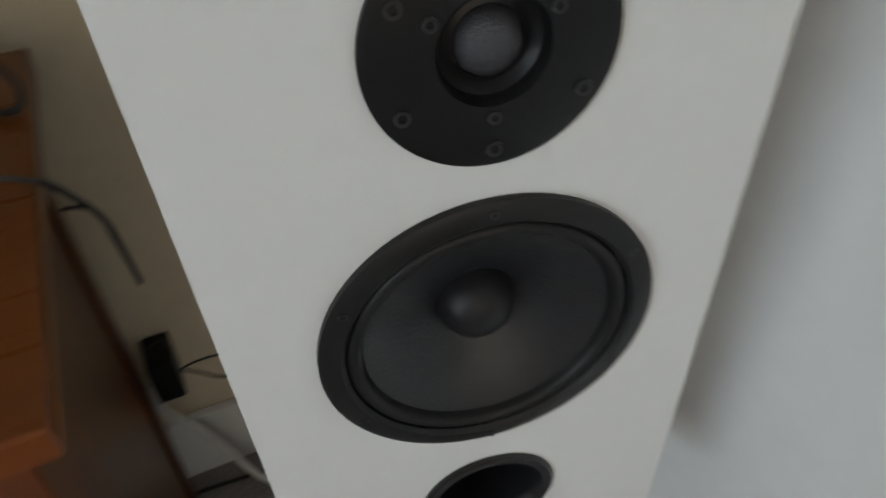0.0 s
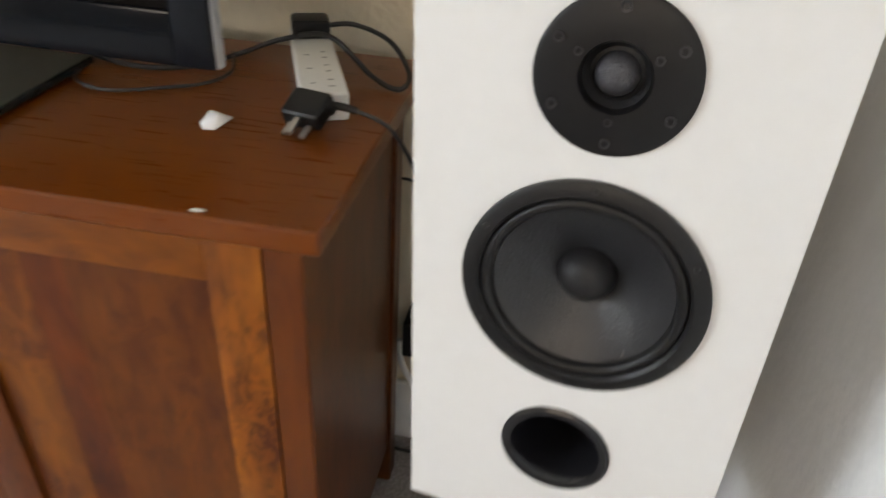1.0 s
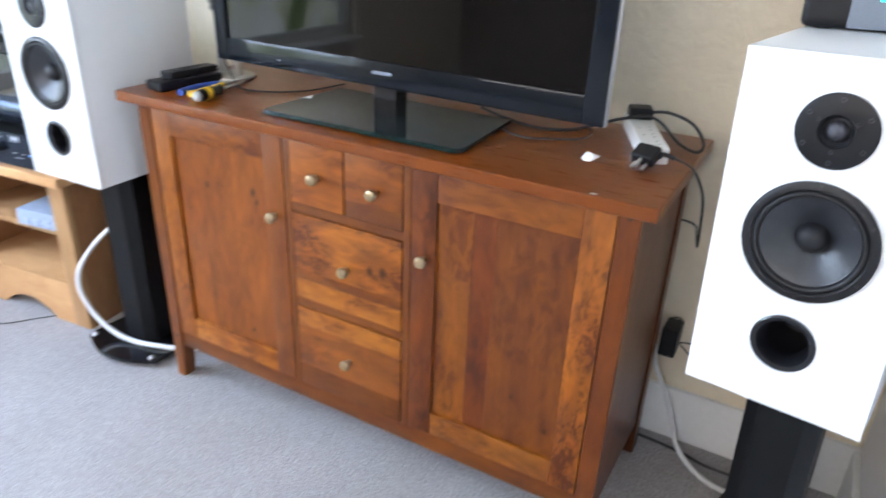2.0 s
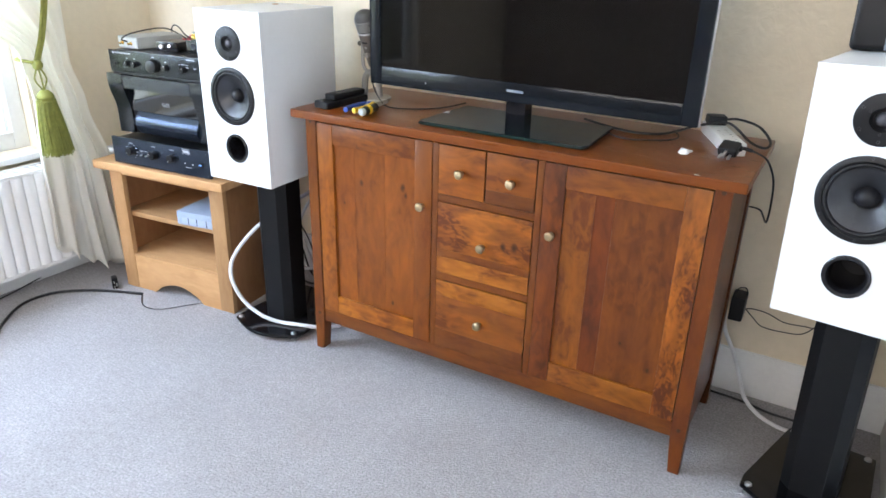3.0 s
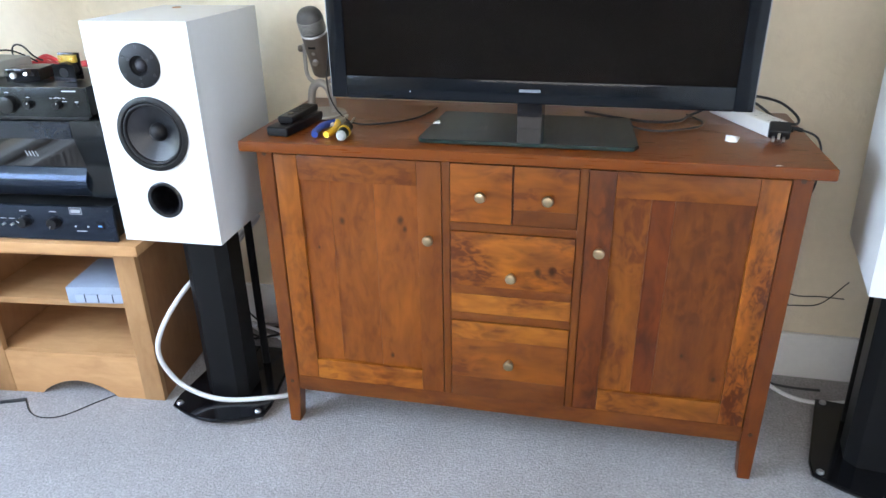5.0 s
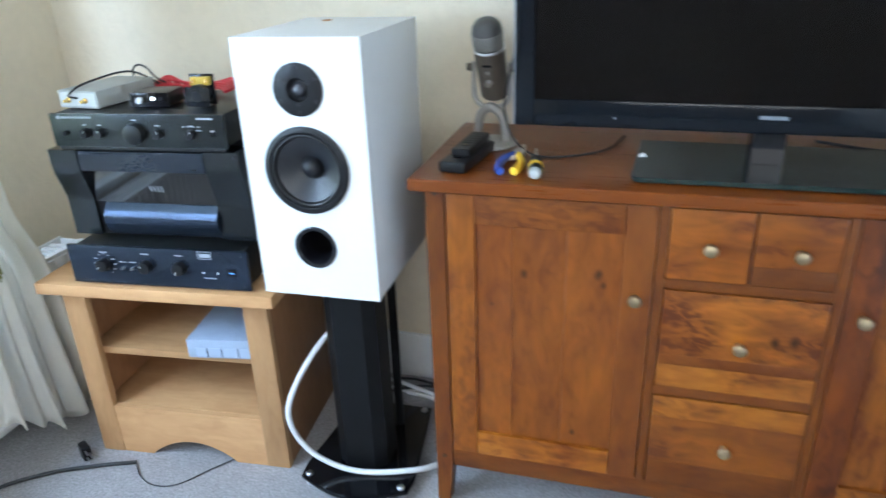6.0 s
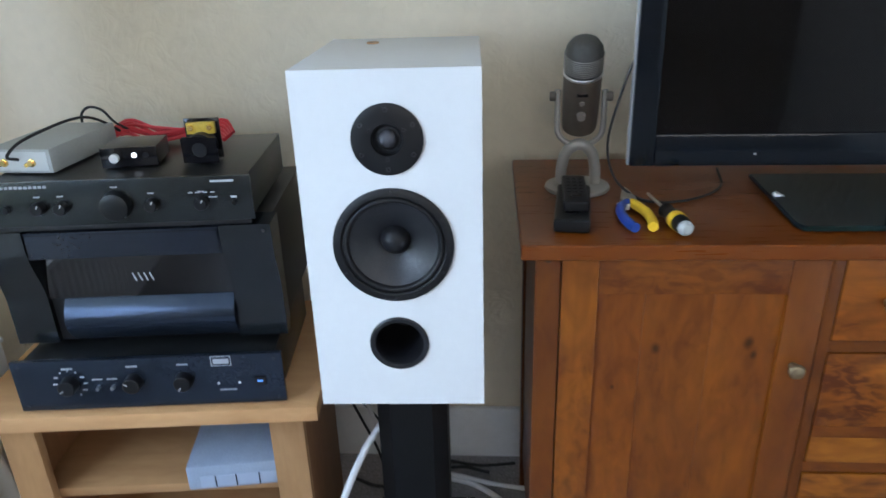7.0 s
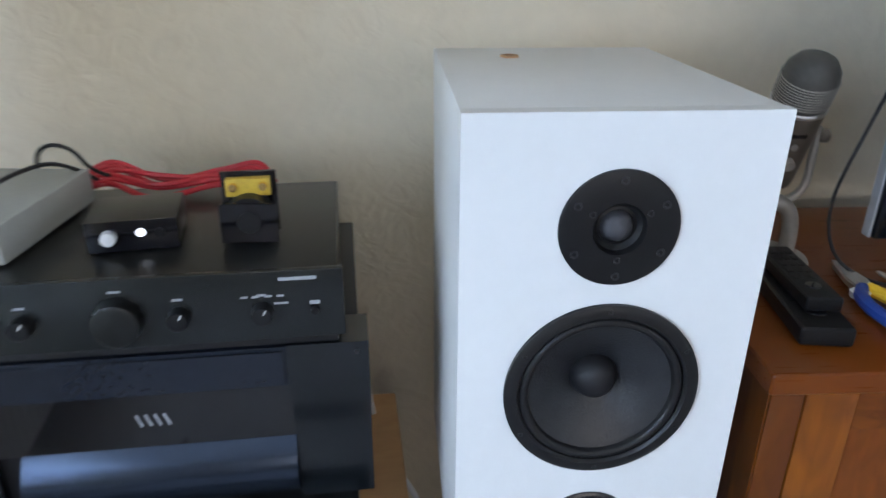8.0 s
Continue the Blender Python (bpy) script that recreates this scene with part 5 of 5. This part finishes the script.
# ---------------------------------------------------------------- cables and clutter by the walls and on the carpet
adaptor = thing("power_adaptor", pose(1.360, 0.515, 0.287), "small black power adaptor with thin leads on the wall", "adaptor")
part("case", box(-0.022, 0.020, -0.03, 0.0445, 0.002, 0.082, 0.006, 3), BLACK_PLASTIC, adaptor)
part("lead", tube([(0.024, -0.01, 0.045), (0.05, -0.01, 0.05), (0.09, -0.01, 0.046), (0.14, -0.02, 0.034), (0.2, -0.03, 0.042), (0.26, -0.05, 0.05)], 0.0018, 6), BLACK_CABLE, adaptor)
part("lead", tube([(0.024, -0.01, 0.043), (0.05, -0.01, 0.02), (0.08, -0.015, 0.0), (0.14, -0.03, 0.006), (0.2, -0.05, 0.03), (0.25, -0.08, 0.12)], 0.0018, 6), BLACK_CABLE, adaptor)
part("lead", tube([(-0.01, -0.01, 0.086), (-0.008, -0.005, 0.105), (0.01, -0.004, 0.112), (0.018, 0.0, 0.10), (0.016, 0.01, 0.082)], 0.0018, 6), BLACK_CABLE, adaptor)

lead = finish("white_cable", tube([(1.325, 0.520, 0.30), (1.335, 0.515, 0.24), (1.375, 0.505, 0.17), (1.405, 0.50, 0.10), (1.44, 0.47, 0.035), (1.50, 0.43, 0.009), (1.58, 0.40, 0.008), (1.70, 0.42, 0.008)], 0.0065, 10), WHITE_CABLE)
tagged(lead, "thick white cable trailing down the wall to carpet", "cable")
lead = finish("black_cable", tube([(1.22, 0.505, 0.006), (1.36, 0.50, 0.006), (1.45, 0.49, 0.006), (1.52, 0.47, 0.007), (1.62, 0.47, 0.006)], 0.004, 8), BLACK_CABLE)
tagged(lead, "black cable lying along the skirting board", "cable")
lead = finish("loudspeaker_cable", moved(tube([(-0.215, 0.40, 0.50), (-0.262, 0.20, 0.44), (-0.325, 0.10, 0.375), (-0.372, 0.02, 0.28), (-0.386, 0.0, 0.195), (-0.348, 0.005, 0.108), (-0.280, 0.015, 0.058), (-0.200, 0.028, 0.0385), (-0.10, 0.055, 0.0385), (-0.035, 0.11, 0.022), (0.0, 0.2, 0.0075), (-0.02, 0.33, 0.0075), (-0.12, 0.42, 0.0075), (-0.22, 0.44, 0.0075)], 0.0075, 12), pose(0.022, 0.004, 0)), WHITE_CABLE)
tagged(lead, "thick white loudspeaker cable looping to the carpet", "cable")
lead = finish("loudspeaker_cable", moved(tube([(-0.23, 0.42, 0.48), (-0.285, 0.34, 0.40), (-0.315, 0.30, 0.28), (-0.32, 0.29, 0.17), (-0.30, 0.30, 0.13), (-0.24, 0.34, 0.12), (-0.15, 0.40, 0.05), (-0.06, 0.42, 0.0075), (0.06, 0.40, 0.0075)], 0.006, 10), pose(0.022, 0.004, 0)), WHITE_CABLE)
tagged(lead, "thick white cable hanging behind the stand", "cable")
lead = finish("loudspeaker_cable", tube([(-0.47, 0.36, 0.735), (-0.452, 0.37, 0.70), (-0.440, 0.37, 0.57), (-0.412, 0.37, 0.46), (-0.368, 0.37, 0.37), (-0.335, 0.38, 0.24), (-0.30, 0.41, 0.10), (-0.24, 0.45, 0.0065), (-0.16, 0.46, 0.0065)], 0.0055, 10), WHITE_CABLE)
tagged(lead, "white cable hanging from the amplifier to the carpet", "cable")
for k, (a, b) in enumerate((((-0.3, 0.50), (0.02, 0.51)), ((-0.42, 0.44), (-0.05, 0.47)))):
    lead = finish("black_cable", tube([(a[0], a[1], 0.005), (a[0] + 0.1, a[1] + 0.02 - 0.05 * k, 0.005), (b[0] - 0.1, b[1] - 0.02 + 0.03 * k, 0.012), (b[0], b[1], 0.005)], 0.0045, 8), BLACK_CABLE)
    tagged(lead, "black cable lying at the foot of the wall", "cable")
lead = finish("black_cable", tube([(-0.42, 0.40, 0.35), (-0.37, 0.38, 0.25), (-0.34, 0.39, 0.16), (-0.31, 0.40, 0.06), (-0.25, 0.43, 0.005)], 0.0035, 8), BLACK_CABLE)
tagged(lead, "black cable hanging behind the oak stand", "cable")
lead = finish("black_cable", tube([(-0.40, 0.42, 0.30), (-0.33, 0.41, 0.22), (-0.29, 0.42, 0.12), (-0.22, 0.45, 0.03), (-0.15, 0.47, 0.005)], 0.003, 8), BLACK_CABLE)
tagged(lead, "black cable hanging behind the oak stand", "cable")
floor_lead = thing("floor_cable", pose(0.03, 0.035, 0), "thick black mains cable curving over the carpet", "cable")
part("flex", tube([(-0.86, -1.0, 0.006), (-0.90, -0.80, 0.006), (-0.96, -0.66, 0.006), (-1.10, -0.53, 0.006), (-1.19, -0.40, 0.006), (-1.18, -0.28, 0.006), (-1.09, -0.19, 0.006), (-0.98, -0.13, 0.006), (-0.87, -0.085, 0.006)], 0.0055, 10), BLACK_CABLE, floor_lead)
part("wire", tube([(-0.87, -0.085, 0.005), (-0.82, -0.13, 0.003), (-0.76, -0.15, 0.003), (-0.70, -0.13, 0.003), (-0.64, -0.05, 0.003), (-0.60, 0.0, 0.003)], 0.0016, 6), BLACK_CABLE, floor_lead)
spare = thing("mains_plug", pose(-1.0, -0.06, 0.0, 0, 0, 60), "black mains plug lying on the carpet", "plug")
uk_plug(spare, pose(0, 0, 0.021, 0, 90, 0) @ pose(0, 0, -0.012))
lead = finish("wall_cable", tube([(-1.33, -1.2, 0.006), (-1.28, -0.7, 0.006), (-1.27, -0.45, 0.006), (-1.31, -0.25, 0.006), (-1.33, -0.1, 0.03), (-1.345, 0.05, 0.10)], 0.0028, 8), BLACK_CABLE)
tagged(lead, "thin dark cable along the skirting", "cable")
